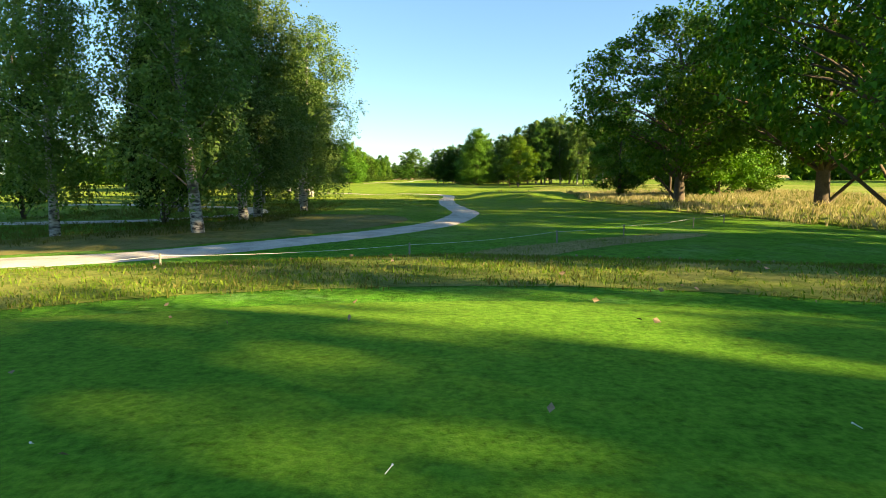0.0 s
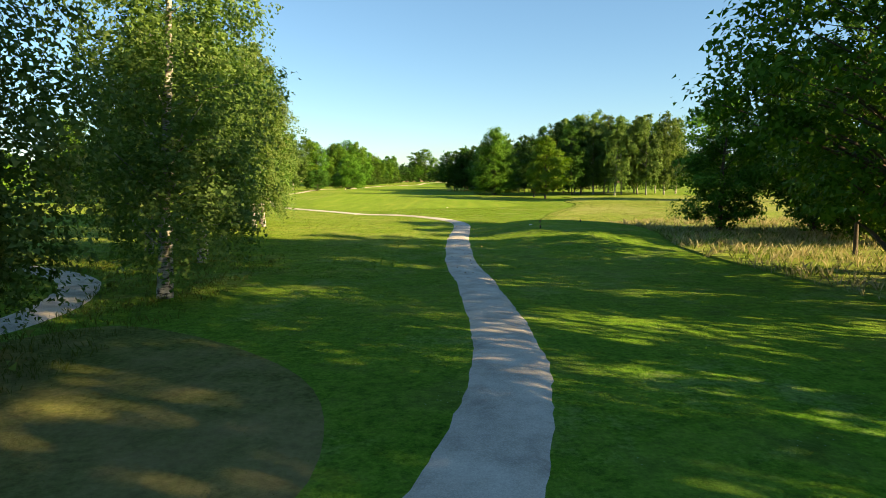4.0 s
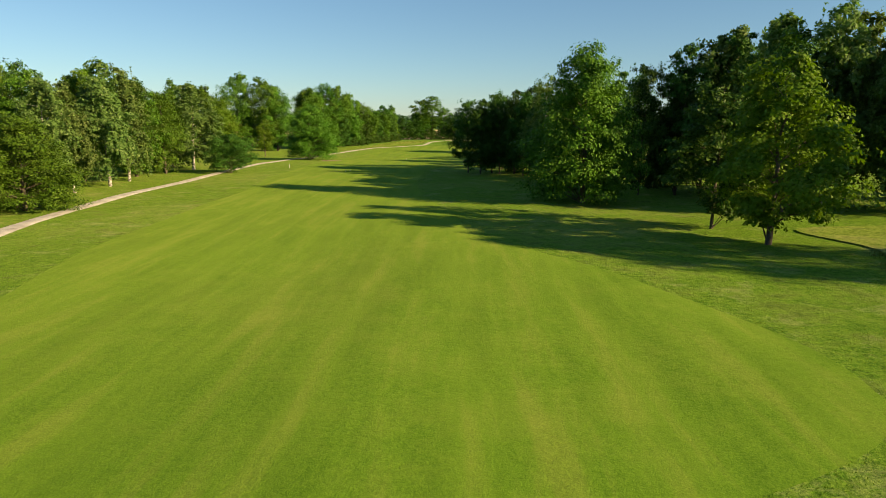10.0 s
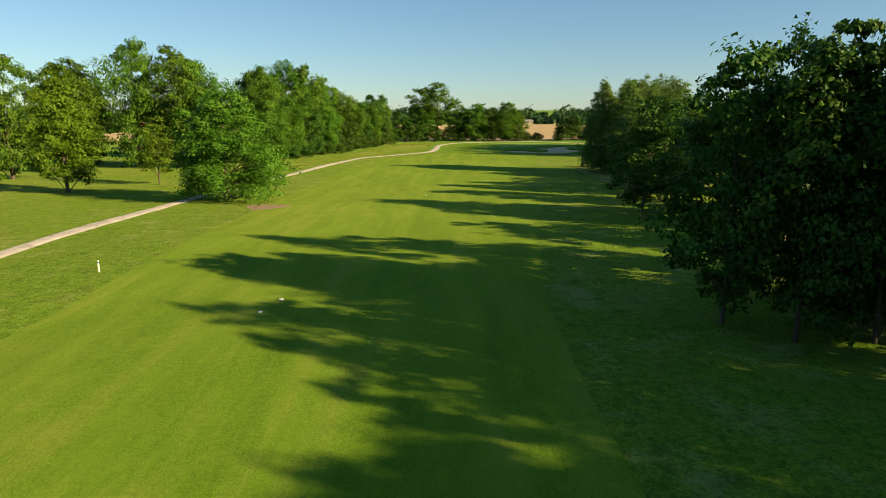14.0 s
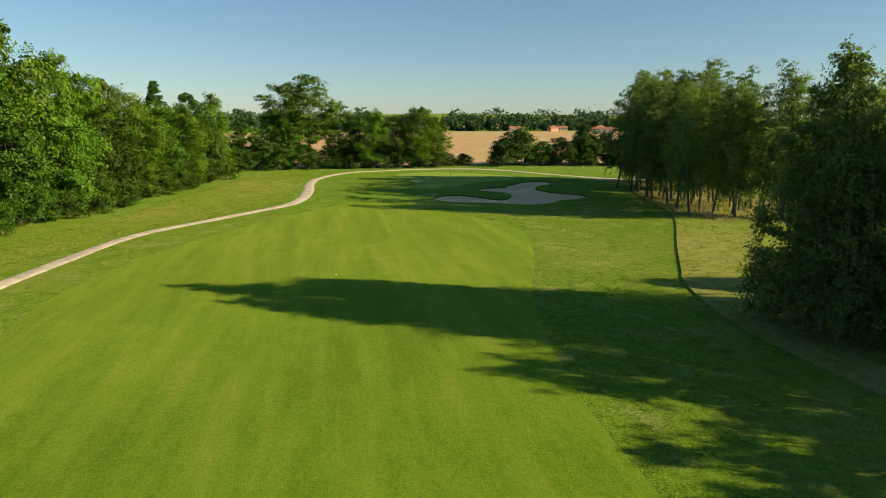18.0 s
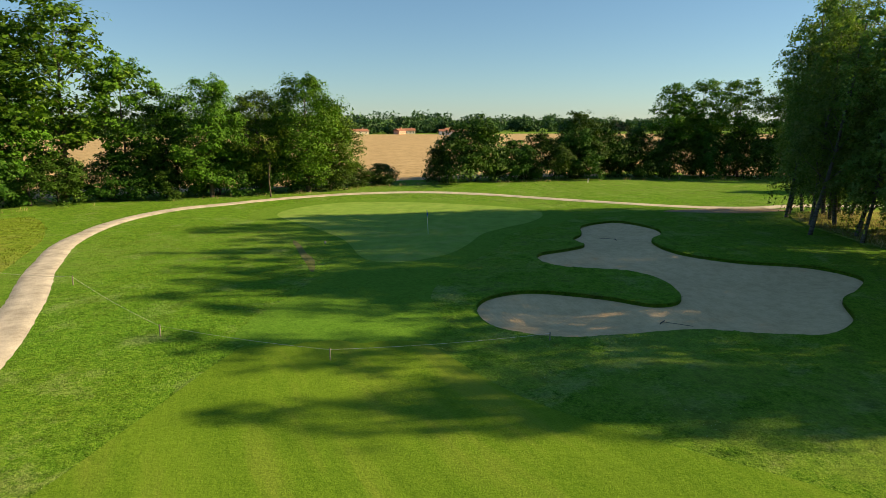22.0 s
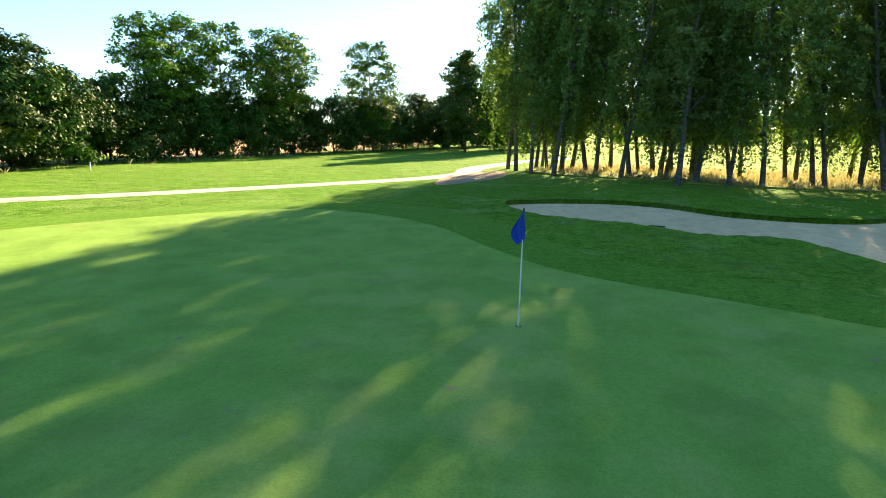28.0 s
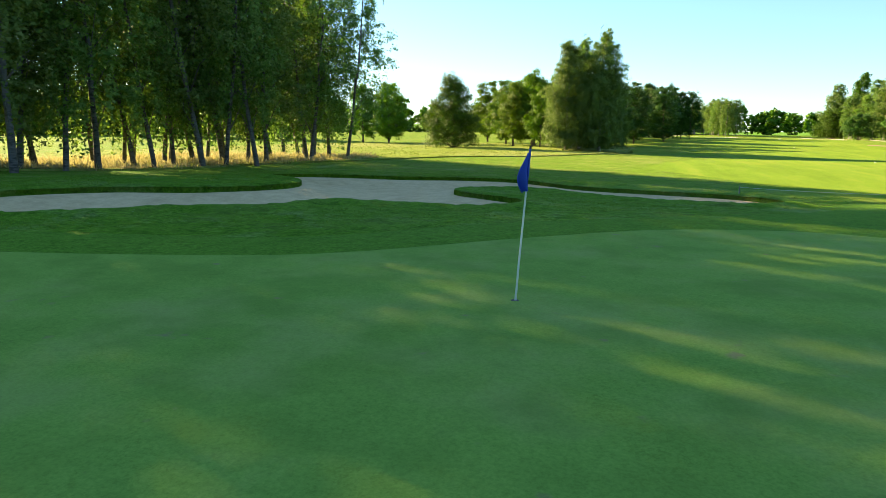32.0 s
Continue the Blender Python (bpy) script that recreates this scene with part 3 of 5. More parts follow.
sheet("forward_tee", FRONT_TEE, 1.0, 0.04, M_ROUGH, "raised forward tee of dark green mown turf", "tee")
BANK = closed_curve([(-16, 14.2), (-11, 15.9), (-8.2, 16.0), (-5.6, 17.4), (-4.1, 18.6), (-2.2, 20.1), (-0.9, 21.5), (2.1, 24.5), (4.6, 26.0), (7.9, 28.3), (10.9, 29.5), (12.2, 28.8), (10.2, 27.0), (8.2, 26.0), (5.7, 24.3), (3.9, 22.6), (2.9, 21.5), (1.7, 20.9), (0.7, 19.3), (-0.5, 19.0), (-1.2, 17.7), (-2.3, 17.1), (-3.4, 16.1), (-5.2, 15.6), (-8.4, 14.6), (-15, 12.4)], 0.7)
sheet("dry_bank", BANK, 0.6, 0.02, M_DRYBANK, "strip of dry trampled grass along the rope", "grass strip")
MEADOW_A = closed_curve([(24, 26), (21.6, 38), (18.5, 49), (17, 59), (16, 72), (17.5, 88), (14, 95.5), (10.3, 99.5), (11.7, 109), (16.5, 124), (19.5, 131), (21.5, 140), (22, 153), (26, 163), (25.5, 172),
                         (45, 172), (75, 165), (85, 110), (80, 40), (45, 20)], 1.5)
MEADOW_B = closed_curve([(12, 296), (10.8, 312), (10.3, 326), (12.3, 335.5), (14.3, 339.5), (19.5, 349), (28, 364), (31.5, 372), (34.5, 383), (37.5, 395), (41.5, 402.5), (48, 404.5), (60, 396), (66, 350), (60, 300), (30, 290)], 1.5)
MEADOW_C = closed_curve([(-4.2, 60), (-3.6, 75), (-3.2, 92), (-5.2, 104), (-9.4, 113.4), (-13.4, 118.2), (-21.6, 126.2), (-29.8, 137.2), (-37.6, 149), (-43, 162), (-47, 178), (-60, 176), (-75, 130), (-50, 72), (-28, 68), (-14, 64)], 1.5)
sheet("rough_meadow", MEADOW_A, 2.2, 0.10, M_MEADOW, "unmown meadow of pale seeding grass with brown patches", "meadow", step=True)
sheet("rough_meadow", MEADOW_B, 2.2, 0.10, M_MEADOW, "tall unmown grass under the birches", "meadow", step=True)
sheet("rough_meadow", MEADOW_C, 2.2, 0.06, M_LONG, "long tufted rough grass beside the path", "meadow")
MEADOW_D = closed_curve([(-58, 330), (-50, 352), (-45, 372), (-39, 395), (-34, 415), (-29, 432), (-22, 437), (-19.5, 425), (-20.6, 410), (-20.9, 397), (-24.2, 388), (-30, 380), (-36.2, 371), (-40.2, 362), (-43.6, 345), (-46.4, 325), (-52, 318)], 1.5)
sheet("rough_meadow", MEADOW_D, 2.2, 0.05, M_LONG, "long yellowing grass between the path and the wood", "meadow")
TEE_BANK = closed_curve([(-16, 0), (-10, 3.4), (-6.5, 5.6), (-3.0, 7.6), (1.5, 8.0), (5.5, 6.6), (9.5, 5.0), (14, 2), (17, 8), (16, 14), (11, 16.6), (6, 16.6), (1.5, 15.2), (-3, 13.8), (-8, 12.4), (-15, 10.5)], 1.0)
sheet("tee_bank", TEE_BANK, 0.9, 0.02, M_TEEBANK, "tufty half-dry rough grass on the bank before the tee", "rough grass")
STUBBLE = closed_curve([(-160, 452), (-60, 450.5), (0, 452), (40, 449.5), (70, 441), (130, 416), (230, 400), (420, 470), (520, 640), (330, 800), (120, 830), (-60, 780), (-200, 640)], 12.0)
sheet("stubble_field", STUBBLE, 16.0, 0.10, M_STUBBLE, "harvested orange-brown stubble field beyond the hedge", "field")


# ---------------- things: helpers ----------------
def part(name, data, parent, label=""):
    """One mesh object under a thing or a part."""
    ob = new(name, data)
    ob.parent = parent
    return tagged(ob, label)


def tube(v, f, path, radii, sides=7):
    """Adds a tapering tube along a path to lists of points and faces."""
    path = [Vector(p) for p in path]
    base = len(v)
    for i, p in enumerate(path):
        d = (path[min(i + 1, len(path) - 1)] - path[max(i - 1, 0)]).normalized()
        a = d.orthogonal().normalized() if abs(d.z) < 0.95 else Vector((1, 0, 0))
        a = (a - d * a.dot(d)).normalized()
        b = d.cross(a)
        for k in range(sides):
            w = 2 * math.pi * k / sides
            v.append(p + (a * math.cos(w) + b * math.sin(w)) * radii[i])
    for i in range(len(path) - 1):
        for k in range(sides):
            q = base + i * sides
            f.append((q + k, q + (k + 1) % sides, q + sides + (k + 1) % sides, q + sides + k))


def leaves_mesh(name, centres, size, rng, material, flat=0.35, aspect=0.72, single=False, facing=None):
    """Many small pointed leaves at the given places: each a bent kite, or one triangle; facing gives the way that each looks."""
    n = len(centres)
    d = rng.normal(size=(n, 3))
    if facing is None:
        d[:, 2] *= flat
        d[:, 2] -= 0.35
        d /= np.linalg.norm(d, axis=1)[:, None]
        u = np.cross(d, rng.normal(size=(n, 3)))
    else:
        w = facing + rng.normal(0, 0.42, (n, 3))
        d = np.cross(w, d)
        d /= np.linalg.norm(d, axis=1)[:, None]
        u = np.cross(d, w)
    u /= np.linalg.norm(u, axis=1)[:, None]
    nrm = np.cross(d, u)
    s = size * rng.uniform(0.6, 1.35, n)[:, None]
    c = np.asarray(centres)
    tip, tail = c + d * s * 0.6, c - d * s * 0.4
    bend = nrm * s * 0.10
    if single:
        v = np.stack([tail + u * s * aspect * 0.45, tip, c - u * s * aspect * 0.75 + bend], 1).reshape(-1, 3)
        return mesh_np(name, v, np.arange(3 * n).reshape(n, 3), material, smooth=False)
    v = np.stack([tail, c + u * s * aspect * 0.5 + bend, tip, c - u * s * aspect * 0.5 + bend], 1).reshape(-1, 3)
    f = np.arange(4 * n).reshape(n, 4)
    return mesh_np(name, v, f, material, smooth=False)


def lumps(rng, centres, radii, each, squash=0.8):
    """Leaf places: lumpy shells round each clump's centre."""
    out = []
    for c, r in zip(centres, radii):
        d = rng.normal(size=(each, 3))
        d /= np.linalg.norm(d, axis=1)[:, None]
        d[:, 2] *= squash
        out.append(c + d * (r * rng.uniform(0.45, 1.12, each) ** 0.7)[:, None])
    return np.concatenate(out)


def boughs(rng, lobes, subs, each, h0, h1, r, shape, lobe_r, squash=0.75):
    """A crown of boughs: lobes round the stem, each a rounded heap of leafy sprays that face outwards and up. Returns the lobes' centres, the leaves' places and their facing."""
    prof_u = np.linspace(0, 1, len(shape))
    wide = np.interp(np.linspace(0, 1, 60), prof_u, shape) + 0.25
    u = np.interp((np.arange(lobes) + rng.uniform(0, 1, lobes)) / lobes, np.cumsum(wide) / wide.sum(), np.linspace(0, 1, 60))
    prof = np.interp(u, prof_u, shape)
    a = np.arange(lobes) * 2.39996 + rng.normal(0, 0.45, lobes)
    one_side = 1 + 0.16 * np.sin(a + rng.uniform(0, 6)) + 0.10 * np.sin(3 * a + rng.uniform(0, 6))
    rad = r * prof * one_side * np.sqrt(rng.uniform(0.08, 0.66, lobes))
    lr = lobe_r * 1.3 * rng.uniform(0.68, 1.25, lobes) * (0.65 + 0.35 * prof)
    c = np.stack([rad * np.cos(a), rad * np.sin(a), h0 + lobe_r * 0.5 + (h1 - h0 - lobe_r * 0.95) * u], -1)
    n = lobes * subs
    d = rng.normal(size=(n, 3))
    d[:, 2] = d[:, 2] * 0.8 + 0.30
    d /= np.linalg.norm(d, axis=1)[:, None]
    big = np.repeat(lr, subs)[:, None]
    spray = np.repeat(c, subs, 0) + d * big * rng.uniform(0.45, 1.05, (n, 1)) * (1, 1, squash)
    m = n * each
    q = rng.normal(size=(m, 3))
    q *= (rng.uniform(0, 1, m) ** 0.5 / np.linalg.norm(q, axis=1))[:, None]
    q[:, 2] = q[:, 2] * 0.55 - 0.25 * np.hypot(q[:, 0], q[:, 1]) ** 2
    leaf = np.repeat(spray, each, 0) + q * np.repeat(big * rng.uniform(0.38, 0.66, (n, 1)), each, 0)
    face = np.repeat(d, each, 0) * 0.8 + q * 0.35 + (0, 0, 0.5)
    keep = leaf[:, 2] > 0.12
    return c, leaf[keep], face[keep]


def crown_centres(rng, n, h0, h1, r, shape):
    """Clump centres in a crown from h0 to h1, radius r; shape gives the outline at heights 0..1."""
    u = rng.uniform(0, 1, n) ** 0.85
    prof = np.interp(u, np.linspace(0, 1, len(shape)), shape)
    a = rng.uniform(0, 2 * math.pi, n)
    lobes = 1 + 0.20 * np.sin(3 * a + 5 * u + rng.uniform(0, 6)) + 0.14 * np.sin(5 * a - 7 * u + rng.uniform(0, 6))
    rad = r * prof * lobes * np.sqrt(rng.uniform(0.18, 1.0, n))
    return np.stack([rad * np.cos(a), rad * np.sin(a), h0 + (h1 - h0) * u], -1)


def woody(name, trunk_path, trunk_r, tips, rng, material, sides=8, limb=0.30):
    """A trunk and limbs that reach out to the clumps."""
    v, f = [], []
    tube(v, f, trunk_path, trunk_r, sides)
    tp = [Vector(p) for p in trunk_path]
    for c in tips:
        c = Vector(c)
        # leave the trunk below the clump
        k = 0
        for i, p in enumerate(tp):
            if p.z < c.z - 0.25 * math.hypot(c.x - p.x, c.y - p.y) - 0.3:
                k = i
        k = min(max(k, 1), len(tp) - 1)
        s = tp[k]
        r0 = max(0.025, trunk_r[k] * limb * rng.uniform(0.7, 1.2))
        mid = s.lerp(c, 0.5) + Vector((rng.normal(0, 0.25), rng.normal(0, 0.25), 0.35))
        tube(v, f, [s, mid, c], [r0, r0 * 0.6, r0 * 0.18], 5)
    return mesh_np(name, [tuple(p) for p in v], f, material)


def trunk_line(rng, h, r, lean=0.0, wiggle=0.12, n=9, flare=1.5):
    a = rng.uniform(0, 2 * math.pi)
    pts, rad = [], []
    for i in range(n):
        u = i / (n - 1)
        off = lean * math.sin(u * 1.4) * h * 0.25
        pts.append((off * math.cos(a) + rng.normal(0, wiggle) * u, off * math.sin(a) + rng.normal(0, wiggle) * u, u * h - (0.25 if i == 0 else 0)))
        rad.append(r * ((1 - u) ** 0.8 * 0.9 + 0.06) * (flare if i == 0 else 1.0))
    pts.insert(1, tuple(0.86 * p + 0.14 * q for p, q in zip(pts[0], pts[1])))
    rad.insert(1, r * 1.08)
    return pts, rad


def tree_kind(kind, name, seed, h, r, clear, shape, clumps, each, size, clump_r, leaf, bark, trunk_r, lean=0.05, limbs=26, squash=0.8, strands=0, single=False):
    """A master tree of height h at the origin: an empty with its trunk and its crown."""
    rng = np.random.default_rng(seed)
    top = Empty_thing(name)
    pts, rad = trunk_line(rng, h * 0.93, trunk_r, lean)
    if strands:
        c, places, facing = boughs(rng, clumps // 3, 9, each, clear, h, r, shape, clump_r * 1.25, 0.9)
    else:
        c = crown_centres(rng, clumps, clear, h - clump_r * 0.6, r, shape)
        places, facing = lumps(rng, c, clump_r * rng.uniform(0.65, 1.3, len(c)), each, squash), None
    tp = np.array(pts)
    if strands:
        # hanging twigs full of leaves
        pick = c[rng.integers(0, len(c), strands)] + rng.normal(0, clump_r * 0.5, (strands, 3))
        length = rng.uniform(1.0, 3.8, strands) * np.clip((pick[:, 2] - 0.6) / 4, 0.2, 1)
        k = 26
        u = np.linspace(0, 1, k)[None, :]
        outw = pick[:, :2] / (np.linalg.norm(pick[:, :2], axis=1)[:, None] + 0.5)
        x = pick[:, 0:1] + outw[:, 0:1] * 0.6 * np.sqrt(u)
        y = pick[:, 1:2] + outw[:, 1:2] * 0.6 * np.sqrt(u)
        z = pick[:, 2:3] - length[:, None] * u
        hang = np.stack([x, y, z], -1).reshape(-1, 3) + rng.normal(0, 0.09, (strands * k, 3))
        side = np.repeat(np.column_stack([outw, np.full(strands, 0.25)]), k, 0)
        low = hang[:, 2] > 0.5
        places, facing = np.concatenate([places, hang[low]]), np.concatenate([facing, side[low]])
    for q in (c, places):
        q[:, 0] += np.interp(q[:, 2], tp[:, 2], tp[:, 0])
        q[:, 1] += np.interp(q[:, 2], tp[:, 2], tp[:, 1])
    part("trunk", woody(kind + "_trunk", pts, rad, c[rng.permutation(len(c))[:limbs]], rng, bark), top)
    part("crown", leaves_mesh(kind + "_crown", places, size, rng, leaf, single=single, facing=facing), top)
    return top


def bough_tree(kind, name, seed, h, r, clear, shape, lobes, subs, each, size, lobe_r, leaf, bark, trunk_r, lean=0.05, squash=0.75):
    """A master tree with a crown of separate boughs, each borne by its own limb."""
    rng = np.random.default_rng(seed)
    top = Empty_thing(name)
    pts, rad = trunk_line(rng, h * 0.88, trunk_r, lean)
    c, places, facing = boughs(rng, lobes, subs, each, clear, h, r, shape, lobe_r, squash)
    tp = np.array(pts)
    for q in (c, places):
        q[:, 0] += np.interp(q[:, 2], tp[:, 2], tp[:, 0])
        q[:, 1] += np.interp(q[:, 2], tp[:, 2], tp[:, 1])
    part("trunk", woody(kind + "_trunk", pts, rad, c, rng, bark), top)
    part("crown", leaves_mesh(kind + "_crown", places, size, rng, leaf, single=True, facing=facing), top)
    return top


def Empty_thing(name):
    return new(name)


ROUND = (0.45, 0.85, 1.0, 0.95, 0.75, 0.35)
EGG = (0.55, 0.9, 1.0, 0.85, 0.6, 0.25)
FULL = (0.9, 1.0, 1.0, 0.88, 0.66, 0.3)
BIRCHY = (0.55, 0.9, 1.0, 0.85, 0.62, 0.22)
CONE = (0.85, 1.0, 0.92, 0.74, 0.5, 0.18)
WEEPY = (0.85, 1.05, 1.0, 0.85, 0.62, 0.22)
SPREAD = (0.6, 1.0, 1.0, 0.92, 0.7, 0.35)
TALL = (0.7, 1.0, 0.9, 1.0, 0.8, 0.3)

MASTERS = {
    "nearbirch": [tree_kind("nearbirch", "birch_tree", 11 + i, 17.0, 3.6, 2.6, WEEPY, 120, 46, 0.16, 1.0, M_LEAF_BIRCH, M_BIRCH, 0.27, 0.22, 30, 0.9, 700, True) for i in range(4)],
    "birch": [tree_kind("birch", "birch_tree", 15 + i, 17.0, 3.6, 2.4, BIRCHY, 105, 52, 0.19, 0.95, M_LEAF_BIRCH, M_BIRCH, 0.20, 0.16, 30, 0.9, 420, True) for i in range(3)],
    "farbirch": [tree_kind("farbirch", "birch_tree", 17 + i, 17.0, 3.6, 2.6, BIRCHY, 96, 34, 0.32, 0.95, M_LEAF_BIRCH, M_BIRCH, 0.19, 0.12, 26, 0.9, 180, True) for i in range(4)],
    "rowbirch": [tree_kind("rowbirch", "birch_tree", 21 + i, 17.5, 2.9, 2.9, BIRCHY, 78, 26, 0.185, 0.70, M_LEAF_BIRCH, M_BIRCH_SHADED, 0.15, 0.45, 28, 0.9, 130, True) for i in range(6)],
    "weeping": [tree_kind("weeping", "weeping_birch_tree", 31 + i, 17.5, 5.2, 0.8, (0.8, 1.0, 0.82, 0.95, 0.66, 0.42, 0.1), 230, 84, 0.18, 1.0, M_LEAF_BIRCH, M_BIRCH, 0.26, 0.05, 30, 0.9, 1300, True) for i in range(2)],
    "oak": [bough_tree("oak", "oak_tree", 41 + i, 15.0, 8.6, 1.9, SPREAD, 84, 14, 24, 0.27, 1.45, M_LEAF_OAK, M_BARK, 0.42, 0.06, 0.55) for i in range(3)],
    # The next three kinds stand out of view, only to cast shade.
    "denseoak": [bough_tree("denseoak", "oak_tree", 45 + i, 15.0, 8.6, 2.4, SPREAD, 42, 11, 11, 0.44, 1.8, M_LEAF_OAK, M_BARK, 0.45, 0.06, 0.6) for i in range(2)],
    "talloak": [tree_kind("talloak", "oak_tree", 49, 35.0, 6.5, 16.0, ROUND, 260, 60, 0.55, 1.4, M_LEAF_OAK, M_BARK, 0.55, 0.04, 50, 0.7, 0, True)],
    "shadeoak": [tree_kind("shadeoak", "oak_tree", 47, 19.0, 8.0, 1.8, SPREAD, 340, 60, 0.50, 1.35, M_LEAF_OAK, M_BARK, 0.45, 0.06, 60, 0.6, 0, True)],
    "broad": [bough_tree("broad", "broadleaf_tree", 51 + i, 14.0, 5.2, 0.2, ROUND, 38, 14, 42, 0.28, 1.6, M_LEAF, M_BARK, 0.26, 0.05) for i in range(5)],
    "hedgetree": [bough_tree("hedgetree", "broadleaf_tree", 55 + i, 14.0, 5.2, 1.2, ROUND, 40, 14, 46, 0.24, 1.5, M_LEAF, M_BARK, 0.26, 0.08) for i in range(3)],
    "light": [bough_tree("light", "ash_tree", 61 + i, 13.0, 4.8, 1.2, EGG, 38, 13, 42, 0.27, 1.35, M_LEAF_LIGHT, M_BARK, 0.22, 0.04) for i in range(3)],
    "full": [bough_tree("full", "leafy_tree", 71 + i, 13.5, 6.2, 0.3, CONE, 80, 16, 34, 0.23, 1.5, M_LEAF, M_BARK, 0.28, 0.03) for i in range(2)],
    "dark": [bough_tree("dark", "dark_tree", 81 + i, 13.5, 4.0, 0.9, EGG, 30, 12, 36, 0.28, 1.25, M_LEAF_DARK, M_BARK, 0.14, 0.16) for i in range(5)],
    "bush": [bough_tree("bush", "round_bush", 91, 7.0, 4.6, 0.4, FULL, 50, 14, 32, 0.19, 1.15, M_LEAF_DARK, M_BARK, 0.22, 0.04)],
    "hedge": [bough_tree("hedge", "hedge_bush", 101 + i, 6.0, 3.8, 0.2, FULL, 30, 12, 36, 0.23, 1.1, M_LEAF_DARK, M_BARK, 0.12, 0.05) for i in range(4)],
    "sparse": [bough_tree("sparse", "open_crowned_tree", 111 + i, 15.0, 3.6, 3.6, ROUND, 34, 9, 30, 0.27, 1.15, M_LEAF, M_BARK, 0.16, 0.14) for i in range(3)],
    "young": [bough_tree("young", "young_tree", 121, 9.0, 2.2, 1.6, EGG, 24, 9, 26, 0.20, 0.7, M_LEAF_LIGHT, M_BARK, 0.09, 0.05)],
    "poplar": [tree_kind("poplar", "poplar_tree", 131, 24.0, 2.3, 1.5, TALL, 120, 56, 0.50, 1.0, M_LEAF, M_BARK, 0.3, 0.02, 20, 1.1, 0, True)],
    "conifer": [tree_kind("conifer", "cedar_tree", 141, 18.0, 4.5, 2.0, (1.0, 0.9, 0.7, 0.5, 0.3, 0.08), 140, 56, 0.50, 0.95, M_LEAF_DARK, M_BARK, 0.3, 0.02, 30, 0.4, 0, True)],
}
SIZE = {"nearbirch": (17.0, 3.6), "farbirch": (17.0, 3.6), "denseoak": (15.0, 8.6), "shadeoak": (19.0, 8.0), "talloak": (35.0, 6.5), "birch": (17.0, 3.6), "rowbirch": (17.5, 2.9), "weeping": (17.5, 5.2), "oak": (15.0, 8.6), "broad": (14.0, 5.2), "hedgetree": (14.0, 5.2), "light": (13.0, 4.8), "full": (13.5, 6.2), "dark": (13.5, 4.0),
        "bush": (7.0, 4.6), "hedge": (6.0, 3.8), "sparse": (15.0, 3.6), "young": (9.0, 2.2), "poplar": (24.0, 2.3), "conifer": (18.0, 4.5)}
used_master = {}
planted = {}
tree_rng = random.Random(7)


def plant(kind, x, y, h, r, label, category="tree", group="", turn=None):
    """Stands a tree of its kind at a place, with its height and its crown's radius."""
    planted[kind] = planted.get(kind, -1) + 1
    which = planted[kind] % len(MASTERS[kind])
    master = MASTERS[kind][which]
    h0, r0 = SIZE[kind]
    sx, sz = r / r0, h / h0
    a = tree_rng.uniform(0, 360) if turn is None else turn
    m = pose(x, y, land_at(x, y) - 0.05, 0, 0, a) @ Matrix.Diagonal((sx, sx * tree_rng.uniform(0.94, 1.06), sz, 1))
    if (kind, which) in used_master:
        ob = copy_thing(master, m)
        ob.matrix_basis = m
    else:
        ob = master
        ob.matrix_basis = m
        used_master[(kind, which)] = ob
    return tagged(ob, label, category, group)


# ---------------- trees by the tee ----------------
L_BIRCH = "tall birch with white cracked bark and drooping leaves"
for x, y, h, r in ((-12.0, 30.8, 18, 4.2), (-17.9, 40.4, 15, 3.6), (-12.5, 39.6, 16, 4.0), (-13.1, 44.6, 16.5, 4.2), (-12.2, 55.3, 17, 4.4), (-14.6, 65.5, 16, 4.2),
                   (-18.2, 78.6, 16.5, 3.8), (-18.5, 87.5, 17.5, 3.9), (-18.8, 91.4, 17, 3.6), (-20.6, 96.2, 17.5, 3.9), (-23.5, 89.5, 17, 3.8), (-23, 103, 17, 3.8), (-25, 80, 16, 3.6),
                   (-28, 97, 17, 3.8), (-20, 70, 16, 3.6), (-22, 53, 15, 3.5), (-26, 61, 15, 3.5)):
    plant("nearbirch" if y < 72 else "birch", x, y, h, r, L_BIRCH + ", beside the path", "birch", "birches beside the path")
plant("nearbirch", -19.8, 32.0, 15.5, 3.4, "leaning birch with an ivy-covered trunk near the tee", "birch")
for x, y, h, r in ((-16.4, 36.9, 13, 2.8), (-30, 45, 14, 4.2)):
    plant("dark", x, y, h, r, "dark leaning tree with ivy-covered trunk near the tee", "tree")
for x, y, h, r in ((22.3, 59.4, 18.5, 10.2), (29.5, 49.0, 24, 11.0), (27.0, 36.6, 26, 10.8)):
    plant("oak", x, y, h, r, "spreading oak with low boughs over the long grass", "oak", "oaks along the meadow")
# Unseen oaks, added to dapple the tee and its bank with shade.
for x, y, h, r in ((38, 24, 20, 5.0), (36, 6.0, 18, 6.0), (35, -1.5, 18, 5.6), (43, -2, 20, 6.0), (36, -5.2, 22, 4.4)):
    plant("denseoak", x, y, h, r, "oak added out of view beside the tee for its shade", "oak", "oaks beside the tee")
# The last two trees are added to throw shade over the forward tee.
for x, y, h, r in ((24.0, 86, 12.3, 4.8), (31, 83.5, 13, 5.2), (38, 78, 13, 5.2), (30.5, 77.0, 13.5, 5.4), (31.0, 71.0, 12.5, 5.0)):
    plant("broad", x, y, h, r, "broad green tree at the edge of the meadow", "tree")
